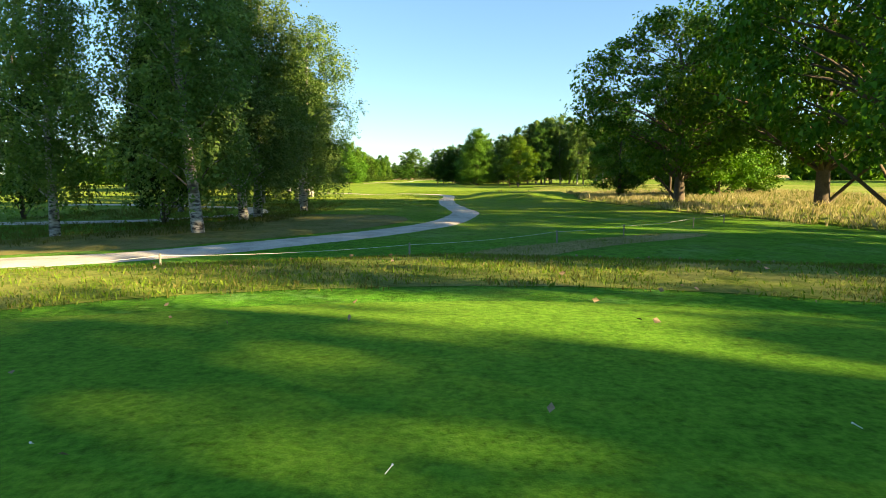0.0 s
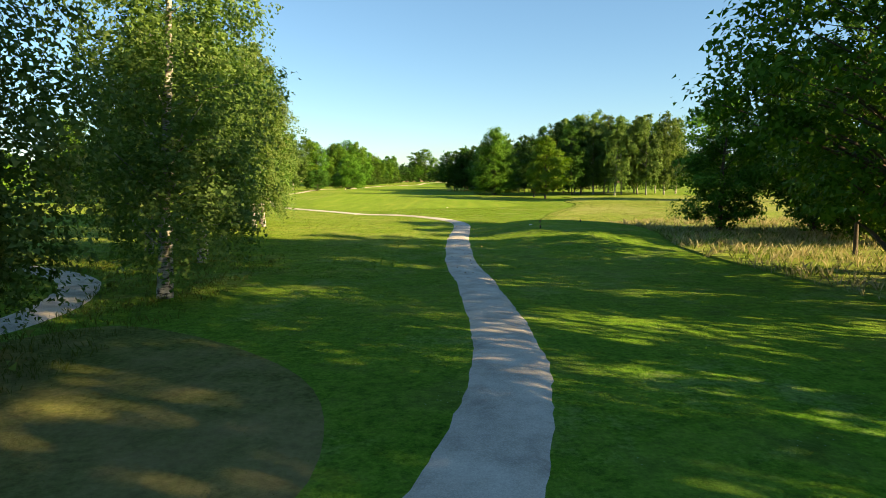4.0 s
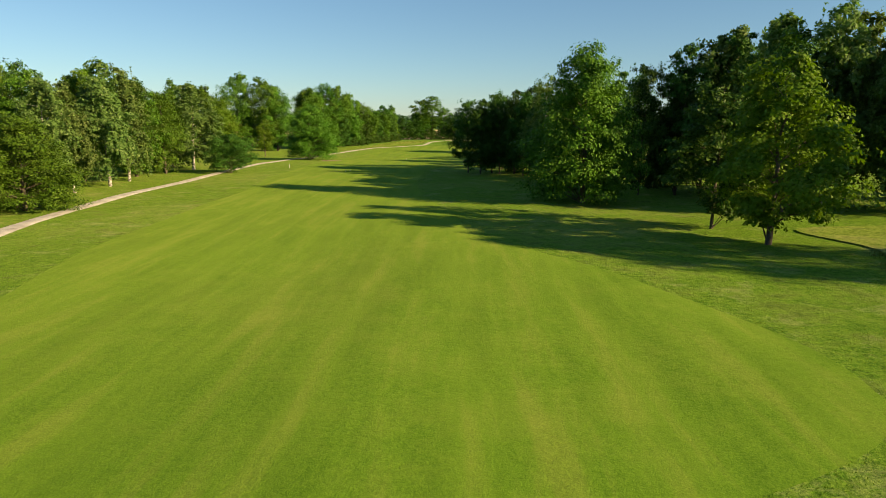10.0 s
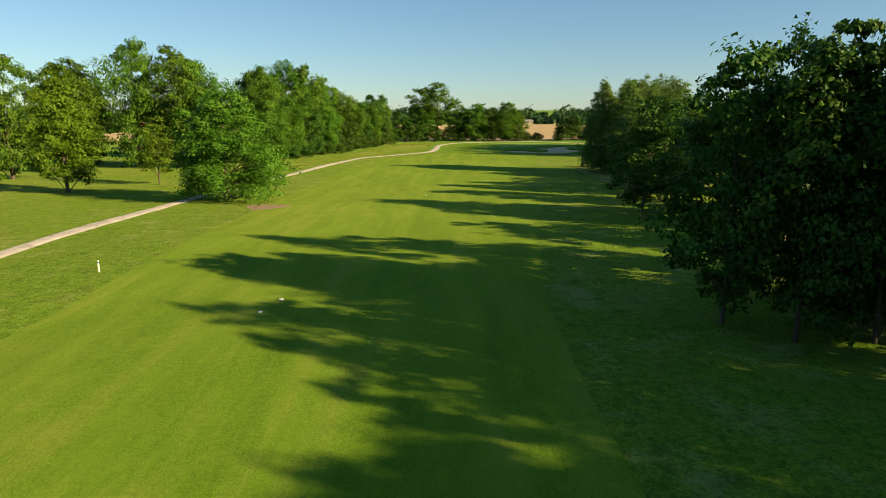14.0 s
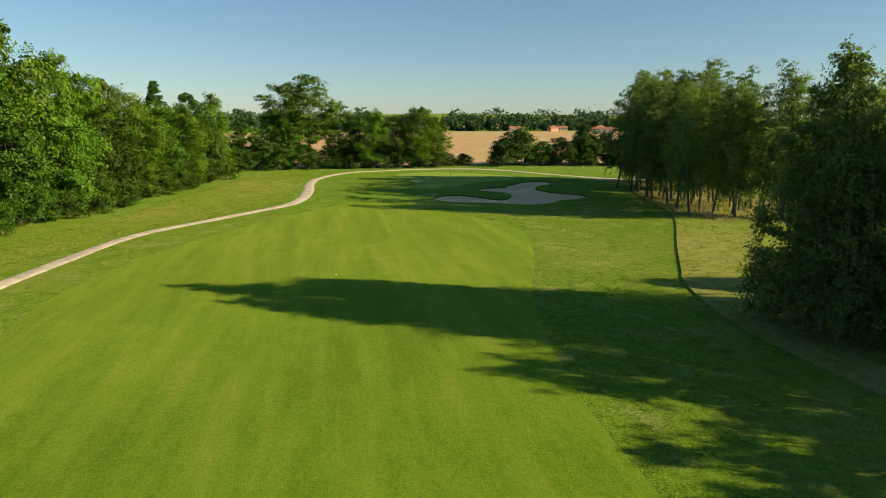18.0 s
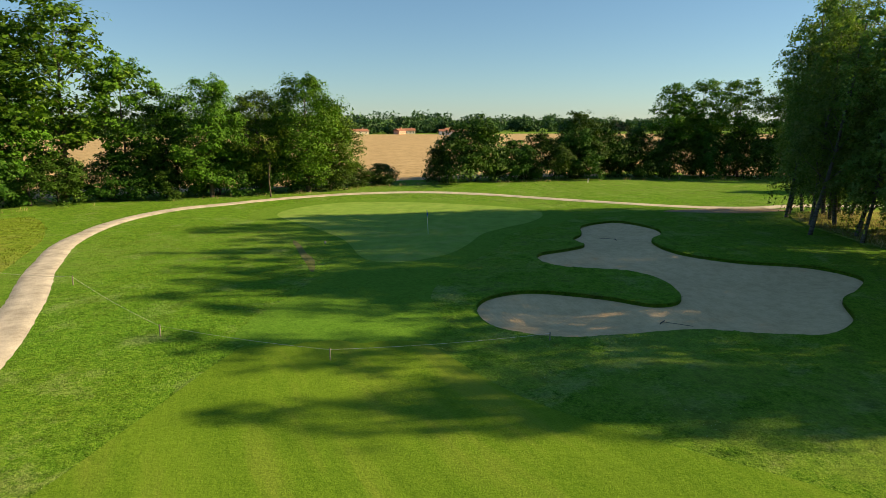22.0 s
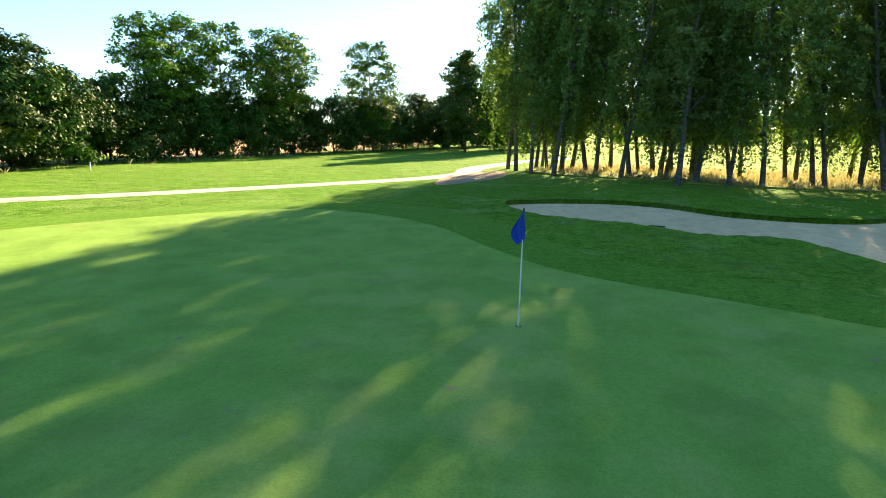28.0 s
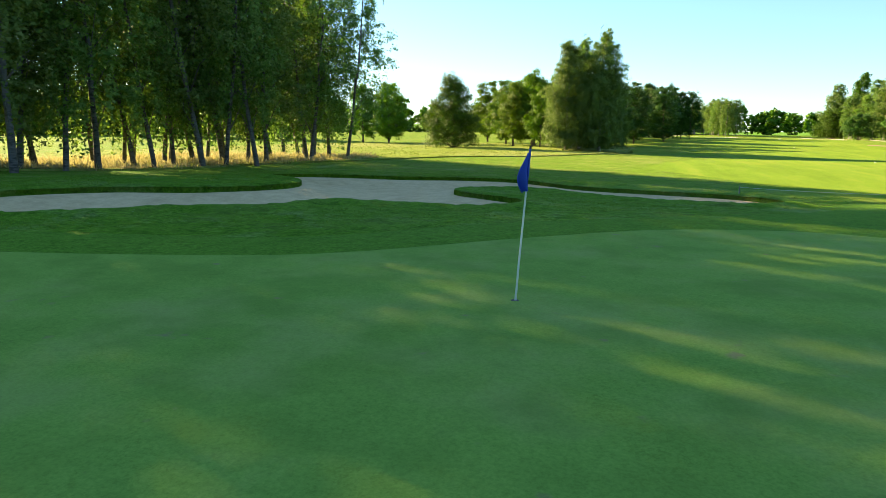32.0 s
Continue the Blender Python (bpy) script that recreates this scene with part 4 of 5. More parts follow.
# Denser unseen oaks, added to keep the sun off the tee.
for x, y, h, r in ((35, -15.2, 25, 5.6), (35.3, -8.3, 14.4, 4.0), (31.5, 11.0, 15, 4.2), (29.5, 3.6, 14.5, 3.6), (30.5, 8.2, 14.5, 3.4), (31.5, 0.6, 15.5, 3.6), (37, 15.5, 18, 4.8), (33, 14.2, 16, 3.2)):
    plant("shadeoak", x, y, h, r, "oak added out of view beside the tee for its shade", "oak", "oaks beside the tee")
# Unseen high crowns, added to shade the birches across the path.
for x, y, h, r in ((38, 6.5, 35, 6.2), (39, 15.0, 36, 6.5), (40, 22.0, 32, 5.0)):
    plant("talloak", x, y, h, r, "very tall bare-trunked oak added out of view for its shade", "oak", "oaks beside the tee")
# Added only for its shadow left of the path.
plant("sparse", 24.0, 66.6, 14.8, 3.2, "slim open-crowned tree added beside the oaks for its shade", "tree")
# ---------------- the middle grove ----------------
plant("light", 19.8, 165.6, 13.4, 5.0, "light green ash standing alone before the grove", "ash tree")
plant("dark", 18.2, 172.3, 12.8, 3.8, "dark slim tree close behind the ash", "tree")
# Unseen oak whose long shadow fills the band before the grove.
for x, y, h, r in ((60, 142.0, 25, 5.5),):
    plant("shadeoak", x, y, h, r, "tall broad oak added out of view in the meadow for its shade", "oak")
plant("full", 10.6, 189.6, 17.0, 6.6, "dense leafy tree with branches down to the grass", "tree")
for x, y, h in ((-1.8, 232, 13), (0.3, 229.5, 13.2), (2.4, 231.5, 14), (3.6, 229.3, 13.5), (6.1, 229, 14), (7.3, 225.6, 14), (8.8, 231, 15.5), (12.5, 238, 15), (4.5, 239, 14.5), (13, 226, 15.5),
                (16.5, 220, 16), (13.5, 213, 15.5), (18.5, 208, 16), (22, 214, 16), (24, 200, 17), (19, 198, 16), (28, 207, 17), (10, 219.5, 14.5), (20, 228, 15)):
    plant("dark", x, y, h, 3.3, "slim dark tree of the grove beside the fairway", "tree", "grove trees")
# The last two are added to put the dense leafy tree in shade.
for x, y, h in ((23.2, 197.2, 17.4), (26.6, 198.4, 18.8), (28.8, 195.0, 19.2), (31.0, 199.4, 19.6), (28.5, 181.6, 17.0), (31.5, 186.0, 17.5)):
    plant("dark", x, y, h, 4.2, "tall dark tree at the back of the grove", "tree", "grove trees")
for x, y, h, r in ((6.5, 233.5, 3.2, 2.0), (12.5, 229.0, 3.8, 2.2), (17.5, 214.5, 3.4, 2.2), (15.5, 224.0, 3.0, 1.9), (23.0, 205.0, 3.6, 2.3), (27.5, 212.0, 3.4, 2.2)):
    plant("hedge", x, y, h, r, "low leafy undergrowth between the grove trunks", "bush", "grove undergrowth")
plant("birch", 9.9, 218.2, 15.8, 3.4, "drooping birch at the edge of the grove", "birch")
for x, y, h in ((37.8, 178, 18.4), (45.2, 178.2, 19.3), (37.4, 187, 20), (49.5, 178.6, 19.3), (40.6, 182.5, 19), (44.5, 183, 19.3), (55, 186.5, 19), (34.6, 186, 20.5), (30.5, 189, 20),
                (29, 196, 20), (34, 198, 21), (46, 191, 19), (52, 193, 18.5), (40, 193, 18)):
    plant("farbirch", x, y, h, 3.9, "tall birch at the edge of the grove", "birch", "grove birches")
# ---------------- beside the fairway ----------------
for x, y, h, r in ((5.2, 268, 12, 4.5), (11, 261, 11.5, 4.7), (12.5, 249, 11, 4.5), (11.2, 280.6, 11.6, 4.5), (19.5, 303, 9.6, 3.6), (18, 290, 11, 3.8)):
    plant("dark", x, y, h, r, "dark round-crowned tree beside the fairway", "tree")
# Casters added behind the seen trees to fill the shade on the fairway.
for x, y, h, r in ((20, 272, 12, 4.5), (24, 262, 13, 4.5), (19.5, 255, 12.5, 4.5), (28, 250, 13.5, 5), (21, 243, 13, 4.5), (15, 296, 10.5, 4.3), (21.5, 298, 10.5, 4.3), (15.5, 287.8, 13.2, 4.7)):
    plant("dark", x, y, h, r, "dark leafy tree added beside the fairway for its shade", "tree")
plant("weeping", 14.6, 324.2, 17.2, 4.7, "weeping birch with long hanging twigs", "birch")
plant("weeping", 19.2, 325.6, 15.6, 4.3, "weeping birch with long hanging twigs", "birch")
plant("weeping", 18.0, 319.6, 16.6, 4.7, "weeping birch with long hanging twigs", "birch")
for x, y, h, r in ((23, 309, 12.5, 3.8), (27, 310.5, 13, 3.8), (24.5, 317, 10, 2.8), (30, 312, 11, 3.6), (28, 303, 11, 3.8), (34, 300, 12, 4.2), (35, 289, 13, 4.6), (29, 291, 12, 4.2), (42, 283, 13, 4.6)):
    plant("light", x, y, h, r, "light green leafy tree in the long grass", "tree")
plant("full", 36.6, 325, 11.2, 4.7, "round leafy tree standing alone in the meadow", "tree")
for x, y, h, r in ((60, 296, 12.5, 4.4), (64, 300, 12, 4.0), (57, 303, 11.5, 3.8)):
    plant("light", x, y, h, r, "small tree cluster in the open grass", "tree")
# ---------------- birch row beside the bunker ----------------
row_rng = random.Random(3)
# Birches added to the row to throw more shade on green and fairway.
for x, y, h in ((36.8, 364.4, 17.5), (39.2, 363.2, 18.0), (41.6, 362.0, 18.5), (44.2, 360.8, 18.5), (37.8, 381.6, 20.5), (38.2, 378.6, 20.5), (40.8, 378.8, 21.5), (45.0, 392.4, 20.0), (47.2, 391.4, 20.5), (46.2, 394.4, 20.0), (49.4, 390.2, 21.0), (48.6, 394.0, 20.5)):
    plant("rowbirch", x, y, h, 3.7, "tall slim birch added to the bunker row for shade, with shade-toned bark", "birch", "birch row")
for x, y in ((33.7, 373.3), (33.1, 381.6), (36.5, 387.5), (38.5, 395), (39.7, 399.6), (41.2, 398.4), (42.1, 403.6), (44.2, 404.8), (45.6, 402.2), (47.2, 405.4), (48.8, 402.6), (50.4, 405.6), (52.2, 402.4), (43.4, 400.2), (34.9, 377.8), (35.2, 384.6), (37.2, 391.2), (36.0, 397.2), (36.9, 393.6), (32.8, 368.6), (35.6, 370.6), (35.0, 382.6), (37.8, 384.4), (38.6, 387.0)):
    plant("rowbirch", x, y, row_rng.uniform(17.0, 21.0), row_rng.uniform(2.7, 3.6), "slim birch with dark-patched, shade-toned bark in a row by the bunker", "birch", "birch row")
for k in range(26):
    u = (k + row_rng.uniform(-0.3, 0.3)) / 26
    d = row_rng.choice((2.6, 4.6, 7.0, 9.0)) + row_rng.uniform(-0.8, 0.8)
    plant("rowbirch", 32.4 + 11.5 * u + d, 366 + 41 * u - 0.25 * d, row_rng.uniform(16.0, 20.5), row_rng.uniform(2.6, 3.5), "slim birch with dark-patched, shade-toned bark in a row by the bunker", "birch", "birch row")
# ---------------- across the fairway ----------------
for x, y, h, r in ((-54.5, 154.5, 20, 5.4), (-61, 150, 18, 5.0), (-50, 191, 14, 3.4), (-51.5, 197, 14, 3.4), (-52, 206, 17.5, 4.4), (-53, 213, 17, 4.2)):
    plant("farbirch", x, y, h, r, "full-crowned birch on the lawn beyond the path", "birch")
for x, y, h, r, kind in ((-54.9, 178.4, 8.6, 3.2, "light"), (-58, 199, 14, 4.6, "broad"), (-58, 210, 14, 4.8, "light"), (-56, 221, 14, 4.8, "broad"), (-62, 190, 13, 4.8, "broad"), (-66, 205, 15, 5, "broad"),
                         (-64, 222, 15, 5, "light"), (-62, 232, 13, 4.6, "broad"), (-70, 240, 14, 5, "broad"), (-52.8, 235.6, 13.8, 5.2, "farbirch"), (-60, 243, 13, 4.6, "broad"), (-54, 227, 12, 4.2, "broad"), (-72, 175, 14, 5, "dark"), (-68, 164, 14, 5, "broad"), (-80, 160, 16, 5.5, "broad")):
    plant(kind, x, y, h * 1.15, r, "leafy tree of the belt beside the path", "tree", "tree belt")
plant("full", -47.4, 182, 9.8, 5.6, "dense green cone-shaped tree reaching the grass", "tree")
plant("light", -60.5, 176, 9.5, 3.4, "small tree at the meadow edge", "tree")
for x, y, h, r in ((-84, 196, 21, 6), (-79, 188, 18, 5)):
    plant("conifer", x, y, h, r, "dark conifer behind the tree belt", "conifer")
for x, y, h, r in ((-43, 228, 7.0, 4.5),):
    plant("bush", x, y, h, r, "dark rounded bush beside the path", "bush")
plant("poplar", -60, 160, 23, 2.3, "tall narrow poplar above the tree belt", "poplar")
plant("light", -68, 291, 16.5, 5.4, "pale green tree with a slender trunk on the lawn", "tree")
plant("young", -60.5, 303, 10.5, 3.2, "young pale tree on the lawn", "tree")
plant("full", -42.0, 280.5, 13.6, 7.6, "dense bright green tree reaching down to the lawn", "tree")
for x, y, h, r, kind in ((-98, 300, 18.0, 6.5, "dark"), (-90, 312, 20.4, 6.5, "broad"), (-88, 326, 20.0, 7.0, "broad"), (-80, 337, 24.0, 7.0, "broad"), (-71, 338, 23.0, 7.4, "broad"), (-64, 355, 14.0, 5.2, "broad"),
                         (-60, 361, 20.5, 6.0, "broad"), (-58.5, 375, 23.0, 8.8, "oak"), (-54.5, 379, 22.6, 6.4, "broad"), (-52, 387, 19.8, 5.6, "broad"), (-50, 394, 17.4, 5.4, "light"), (-47.5, 401, 16.8, 5.2, "broad"),
                         (-45.5, 409, 14.2, 5.0, "light"), (-43, 417, 13.4, 5.0, "broad"), (-41, 425, 16.2, 5.0, "dark"), (-38.5, 433, 15.6, 5.0, "broad"), (-108, 288, 16.8, 6.5, "broad"), (-66, 380, 21.6, 6.5, "broad"),
                         (-60, 396, 18.0, 5.4, "dark"), (-56, 408, 18.0, 5.4, "broad"), (-57, 356, 13.5, 5.0, "broad"), (-55, 366, 14.0, 5.0, "broad"), (-52, 375, 15.6, 5.0, "dark"), (-49.5, 383, 14.4, 5.0, "broad"), (-47, 391, 13.2, 4.8, "dark"), (-44.5, 398, 13.2, 4.8, "broad"),
                         (-42, 406, 13.2, 4.5, "dark"), (-40, 414, 13.2, 4.5, "broad"), (-38, 421.5, 12.6, 4.5, "dark"), (-67, 338, 20.4, 6.5, "broad"), (-95, 345, 20.0, 7.0, "broad"), (-115, 300, 19.2, 7.6, "broad"), (-64, 366, 20.0, 6.3, "broad")):
    plant(kind, x, y, h * 1.08, r, "leafy tree of the wood along the edge of the course", "tree", "edge wood")
under_rng = random.Random(8)
for k in range(15):
    u = k / 14
    plant("hedge", -59.5 + 22.5 * u + 2.6 * math.sin(u * 3.1) + under_rng.uniform(-0.7, 0.7), 352 + 78 * u, under_rng.uniform(4.0, 6.5), under_rng.uniform(3.0, 4.2), "leafy thicket along the foot of the wood", "bush", "wood thicket")
plant("conifer", -99, 640, 30, 8, "dark cedar rising above the wood", "cedar")
plant("young", -35.5, 426, 10, 1.8, "slender pale young tree before the hedge", "tree")
# ---------------- hedge behind the green ----------------
for x, y, h, r, kind in ((-33, 440, 11, 4.2, "dark"), (-27, 443, 12.5, 4.2, "dark"), (-22.5, 445, 13, 3.6, "sparse"), (-19.4, 446.5, 22.0, 7.2, "sparse"), (-24.6, 447.5, 20.0, 6.2, "sparse"), (-13.0, 446, 16.5, 4.4, "sparse"), (-8.5, 447, 11, 4, "dark"),
                         (-4.2, 444.6, 14, 4.6, "hedgetree"), (2.0, 446.5, 12.5, 4.4, "hedgetree"), (7.6, 445.2, 14.8, 4.8, "hedgetree"), (11.0, 447, 11.5, 3.6, "hedgetree"), (49.5, 443.8, 10.5, 4.0, "dark"),
                         (66, 441, 15, 4.4, "sparse"), (71, 439, 15.5, 4.6, "sparse"), (76, 436, 16.0, 4.6, "sparse"), (81, 431, 16.0, 4.6, "sparse"), (86, 430, 16.0, 4.4, "sparse"), (98, 420, 17, 5.0, "sparse"), (92, 406, 15, 4.6, "dark"), (101, 399, 17, 5.5, "broad"), (109, 405, 17, 5.5, "dark"), (112, 394, 17, 6, "broad"), (122, 388, 17, 6, "dark")):
    plant(kind, x, y, h * (1.12 if x < 12 and kind == "dark" else 1.0), r * (1.2 if kind == "hedgetree" else 1.0), "tree in the hedge between the green and the field", "tree", "hedge trees")
for x, y, h, r, kind in ((15.0, 449, 3.4, 3.0, "hedge"), (19.0, 449.5, 3.0, 2.6, "hedge"), (32.0, 446.4, 9.4, 6.2, "hedge"), (27.5, 447.5, 5.0, 2.6, "hedge"), (38.5, 445.5, 6.2, 4.4, "hedge"), (43.5, 445, 7.0, 4.6, "hedge"),
                         (49, 444, 8.5, 4.6, "hedge"), (54.5, 443.4, 8.5, 4.8, "hedge"), (60, 442.4, 8.0, 4.8, "hedge"), (65.5, 440.4, 8, 4.6, "hedge"), (71, 438, 7.8, 4.6, "hedge"), (76.5, 435.5, 7.8, 4.6, "hedge"), (82, 432.5, 8.0, 4.6, "hedge"),
                         (87.5, 429, 8.2, 4.8, "hedge"), (93, 425.5, 8.4, 4.8, "hedge"), (99, 421.5, 8.8, 5, "hedge"), (105, 417.5, 9.2, 5, "hedge"), (111, 413.0, 9.8, 5.2, "hedge"), (118, 408, 10, 5.6, "hedge"),
                         (126, 402, 11, 6, "hedge"), (135, 396, 11, 6, "hedge"), (-37, 440.5, 6.5, 4.4, "hedge"), (-31, 443, 6.5, 4.4, "hedge"), (-25.5, 444.5, 6.5, 4.4, "hedge"), (-20, 446, 6, 4.2, "hedge"), (-14.5, 446.6, 5.5, 4, "hedge"),
                         (-9, 447, 6.5, 4.2, "hedge"), (-3, 446.6, 6.5, 4.2, "hedge"), (3, 446.8, 6.5, 4.2, "hedge"), (9, 446.8, 6.0, 4.2, "hedge")):
    plant(kind, x, y, h, r, "dark dense bush in the field hedge", "bush", "field hedge")


# ---------------- far trees ----------------
def far_wood(name, places, seed, leaf, label):
    """A far belt of trees as one mass of leafy clumps."""
    rng = np.random.default_rng(seed)
    cs, rs = [], []
    for x, y, h, r in places:
        n = 16
        c = crown_centres(rng, n, 0.8, h - 0.8, r, FULL)
        c[:, 0] += x
        c[:, 1] += y
        c[:, 2] += float(land_base(np.array([x]), np.array([y]))[0] + far_rise(np.array([x]), np.array([y]))[0])
        cs.append(c)
        rs.append(np.full(n, r * 0.42) * rng.uniform(0.7, 1.2, n))
    v = lumps(rng, np.concatenate(cs), np.concatenate(rs), 24, 0.8)
    return tagged(new(name, leaves_mesh(name, v, 2.5, rng, leaf, aspect=0.8, single=True)), label, "woodland", kind="stuff")


wood_rng = random.Random(12)


def belt(x0, y0, x1, y1, n, h, r, jitter):
    return [(x0 + (x1 - x0) * k / (n - 1) + wood_rng.uniform(-jitter, jitter), y0 + (y1 - y0) * k / (n - 1) + wood_rng.uniform(-jitter, jitter),
             h * wood_rng.uniform(0.75, 1.25), r * wood_rng.uniform(0.8, 1.2)) for k in range(n)]


far_wood("far_woodland", belt(110, 40, 190, 330, 34, 12, 5.5, 10) + belt(190, 330, 260, 420, 14, 12, 6, 10) + belt(92, 285, 178, 272, 17, 13, 5, 5) + belt(90, -60, 140, 60, 18, 15, 6, 10), 5, M_LEAF,
         "row of trees across the open grass")
far_wood("far_woodland", belt(-160, 120, -130, 300, 24, 14, 6, 12) + belt(-130, 20, -160, 120, 14, 14, 6, 12) + belt(-60, -60, -120, 20, 14, 15, 6, 10) + belt(-40, -50, 90, -70, 16, 17, 7, 8), 6, M_LEAF,
         "belt of leafy trees behind the course")
far_wood("far_woodland", belt(-420, 880, 700, 930, 130, 11, 10, 30) + belt(-420, 1000, 800, 1060, 90, 16, 15, 45) + belt(60, 845, 260, 880, 30, 7, 4.5, 14) + belt(-500, 500, -300, 860, 34, 13, 9, 25) + belt(-220, 420, -300, 560, 14, 14, 7, 15), 7, M_LEAF_HAZED,
         "distant woods beyond the stubble field")
far_wood("far_woodland", belt(520, 300, 900, 900, 44, 14, 12, 50) + belt(300, -200, 560, 320, 40, 14, 10, 40) + belt(-700, -200, -420, 500, 40, 14, 10, 40), 8, M_LEAF_HAZED,
         "distant woods on the plain, haze put into their leaf colour")


# ---------------- grass that stands up ----------------
def tufts(name, outline, count, height, blades, material, label, seed, keep_off=None, spread_r=0.10, wide=1.0):
    """Tufts of narrow upright blades scattered inside an outline."""
    rng = np.random.default_rng(seed)
    lo, hi = outline.min(0), outline.max(0)
    x = rng.uniform(lo[0], hi[0], count * 3)
    y = rng.uniform(lo[1], hi[1], count * 3)
    ok = inside(outline, x, y)
    if keep_off is not None:
        ok &= keep_off(x, y)
    # patchy growth
    ok &= rng.uniform(0, 1, len(x)) < 0.35 + 0.65 * (np.sin(x * 0.9 + 2 * np.sin(y * 0.31)) * np.sin(y * 0.7 + 1.7 * np.sin(x * 0.23)) > -0.25)
    x, y = x[ok][:count], y[ok][:count]
    n = len(x)
    bx = np.repeat(x, blades) + rng.normal(0, spread_r, n * blades)
    by = np.repeat(y, blades) + rng.normal(0, spread_r, n * blades)
    bz = land_base(bx, by) - 0.02
    h = height * np.repeat(rng.uniform(0.55, 1.35, n), blades) * rng.uniform(0.6, 1.2, n * blades)
    a = rng.uniform(0, 2 * math.pi, n * blades)
    w = (0.006 + 0.022 * h) * wide
    lean = rng.normal(0, 0.30, (n * blades, 2)) * h[:, None]
    dx, dy = np.cos(a) * w, np.sin(a) * w
    p0 = np.stack([bx - dx, by - dy, bz], -1)
    p1 = np.stack([bx + dx, by + dy, bz], -1)
    p2 = np.stack([bx + lean[:, 0] * 0.4 + dx * 0.7, by + lean[:, 1] * 0.4 + dy * 0.7, bz + h * 0.62], -1)
    p3 = np.stack([bx + lean[:, 0], by + lean[:, 1], bz + h], -1)
    v = np.stack([p0, p1, p2, p3], 1).reshape(-1, 3)
    k = np.arange(n * blades) * 4
    f = np.concatenate([np.stack([k, k + 1, k + 2], -1), np.stack([k, k + 2, k + 3], -1)])
    return tagged(new(name, mesh_np(name, v, f, material, smooth=False)), label, "grass", kind="stuff")


def box_outline(x0, y0, x1, y1):
    return np.array([(x0, y0), (x1, y0), (x1, y1), (x0, y1)], float)


off_tee = lambda x, y: ~inside(TEE, x, y) & ~inside(BANK, x, y)
FESCUE = closed_curve([(23, 24), (20.6, 38), (18.2, 49), (16.8, 59), (15.9, 72), (17.2, 88), (18, 98), (30, 100), (45, 90), (46, 40), (34, 22)], 2.0)
tufts("meadow_grass", FESCUE, 6000, 0.50, 5, M_STRAW, "tall straw-coloured seeding grass under the oaks", 1)
tufts("meadow_grass", FESCUE, 4500, 0.40, 5, M_BLADE, "tall green grass under the oaks", 2)
tufts("meadow_grass", MEADOW_C, 8000, 0.18, 4, M_BLADE, "tufts of long rough grass beside the path", 3)
tufts("meadow_grass", closed_curve([(31, 366), (34, 381), (37.2, 394), (41.5, 402), (48, 403.5), (56, 392), (48, 364), (38, 360)], 2.0), 6500, 0.40, 4, M_STRAW, "tall dry grass round the feet of the birches", 4)
tufts("meadow_grass", MEADOW_B, 6500, 0.26, 4, M_BLADE, "long grass among the trees", 5)
tufts("meadow_grass", closed_curve([(10.5, 99.5), (11.8, 109), (16.6, 124), (19.6, 131), (21.6, 140), (22.1, 153), (26, 163), (40, 165), (44, 130), (30, 100)], 2.0), 6500, 0.20, 4, M_BLADE, "rough meadow grass", 6)
tufts("rough_tufts", TEE_BANK, 8000, 0.085, 7, M_TURF, "short tufted grass on the bank before the tee", 7, off_tee, 0.14, 1.5)
tufts("rough_tufts", box_outline(-30, 26, -10, 68), 5000, 0.22, 5, M_BLADE, "long grass round the birch trunks", 8,
      lambda x, y: (edge_distance(np.array([(-45, 42), (-22, 42.5), (-15.4, 49), (-18, 58.8), (-28, 65)], float), x, y, False) > 1.4) & (edge_distance(np.array([(-16, 22.6), (-9.7, 27.9), (-2, 34)], float), x, y, False) > 3.5))
tufts("hedge_grass", closed_curve([(-58, 345), (-44, 392), (-33, 434), (-20, 442), (5, 444.2), (24, 447), (50, 441), (80, 431), (79, 429), (50, 438.8), (24, 444.6), (4, 443.4), (-21, 440), (-35.5, 431), (-46, 390), (-61, 345)], 2.0),
      5000, 0.40, 4, M_STRAW, "dry grass fringe along the hedge", 9)

tufts("rough_tufts", BANK, 5200, 0.085, 6, M_STRAW, "dry straw tufts trampled along the rope", 14, None, 0.14, 1.3)
tufts("rough_tufts", BANK, 3200, 0.10, 7, M_TURF, "green tufts among the dry grass along the rope", 44, None, 0.16, 1.3)
tufts("meadow_grass", MEADOW_C, 7000, 0.14, 4, M_DRYBLADE, "straw-coloured seed heads in the long grass", 15)
tufts("rough_tufts", TEE_BANK, 7000, 0.085, 7, M_DRYBLADE, "bleached dry tufts on the bank before the tee", 16, off_tee, 0.12, 1.5)
near_rough = lambda x, y: ~inside(FAIRWAY, x, y) & ~inside(APRON, x, y) & ~inside(GREEN, x, y) & ~inside(BUNKER, x, y) & ~inside(MEADOW_A, x, y)
tufts("rough_tufts", closed_curve([(-3, 104), (8, 101), (13, 120), (19, 133), (21, 150), (8, 156), (12, 140), (0, 131), (-12, 128)], 2.0), 6000, 0.075, 4, M_TURF, "short tufty rough grass before the fairway", 11, near_rough)
tufts("rough_tufts", closed_curve([(-16, 388), (-9, 394), (-4, 402), (-2.5, 412), (-4, 424), (-12, 428), (-16, 416), (-16.5, 400)], 2.0), 9000, 0.065, 4, M_TURF, "short tufty rough grass beside the green", 12, near_rough)
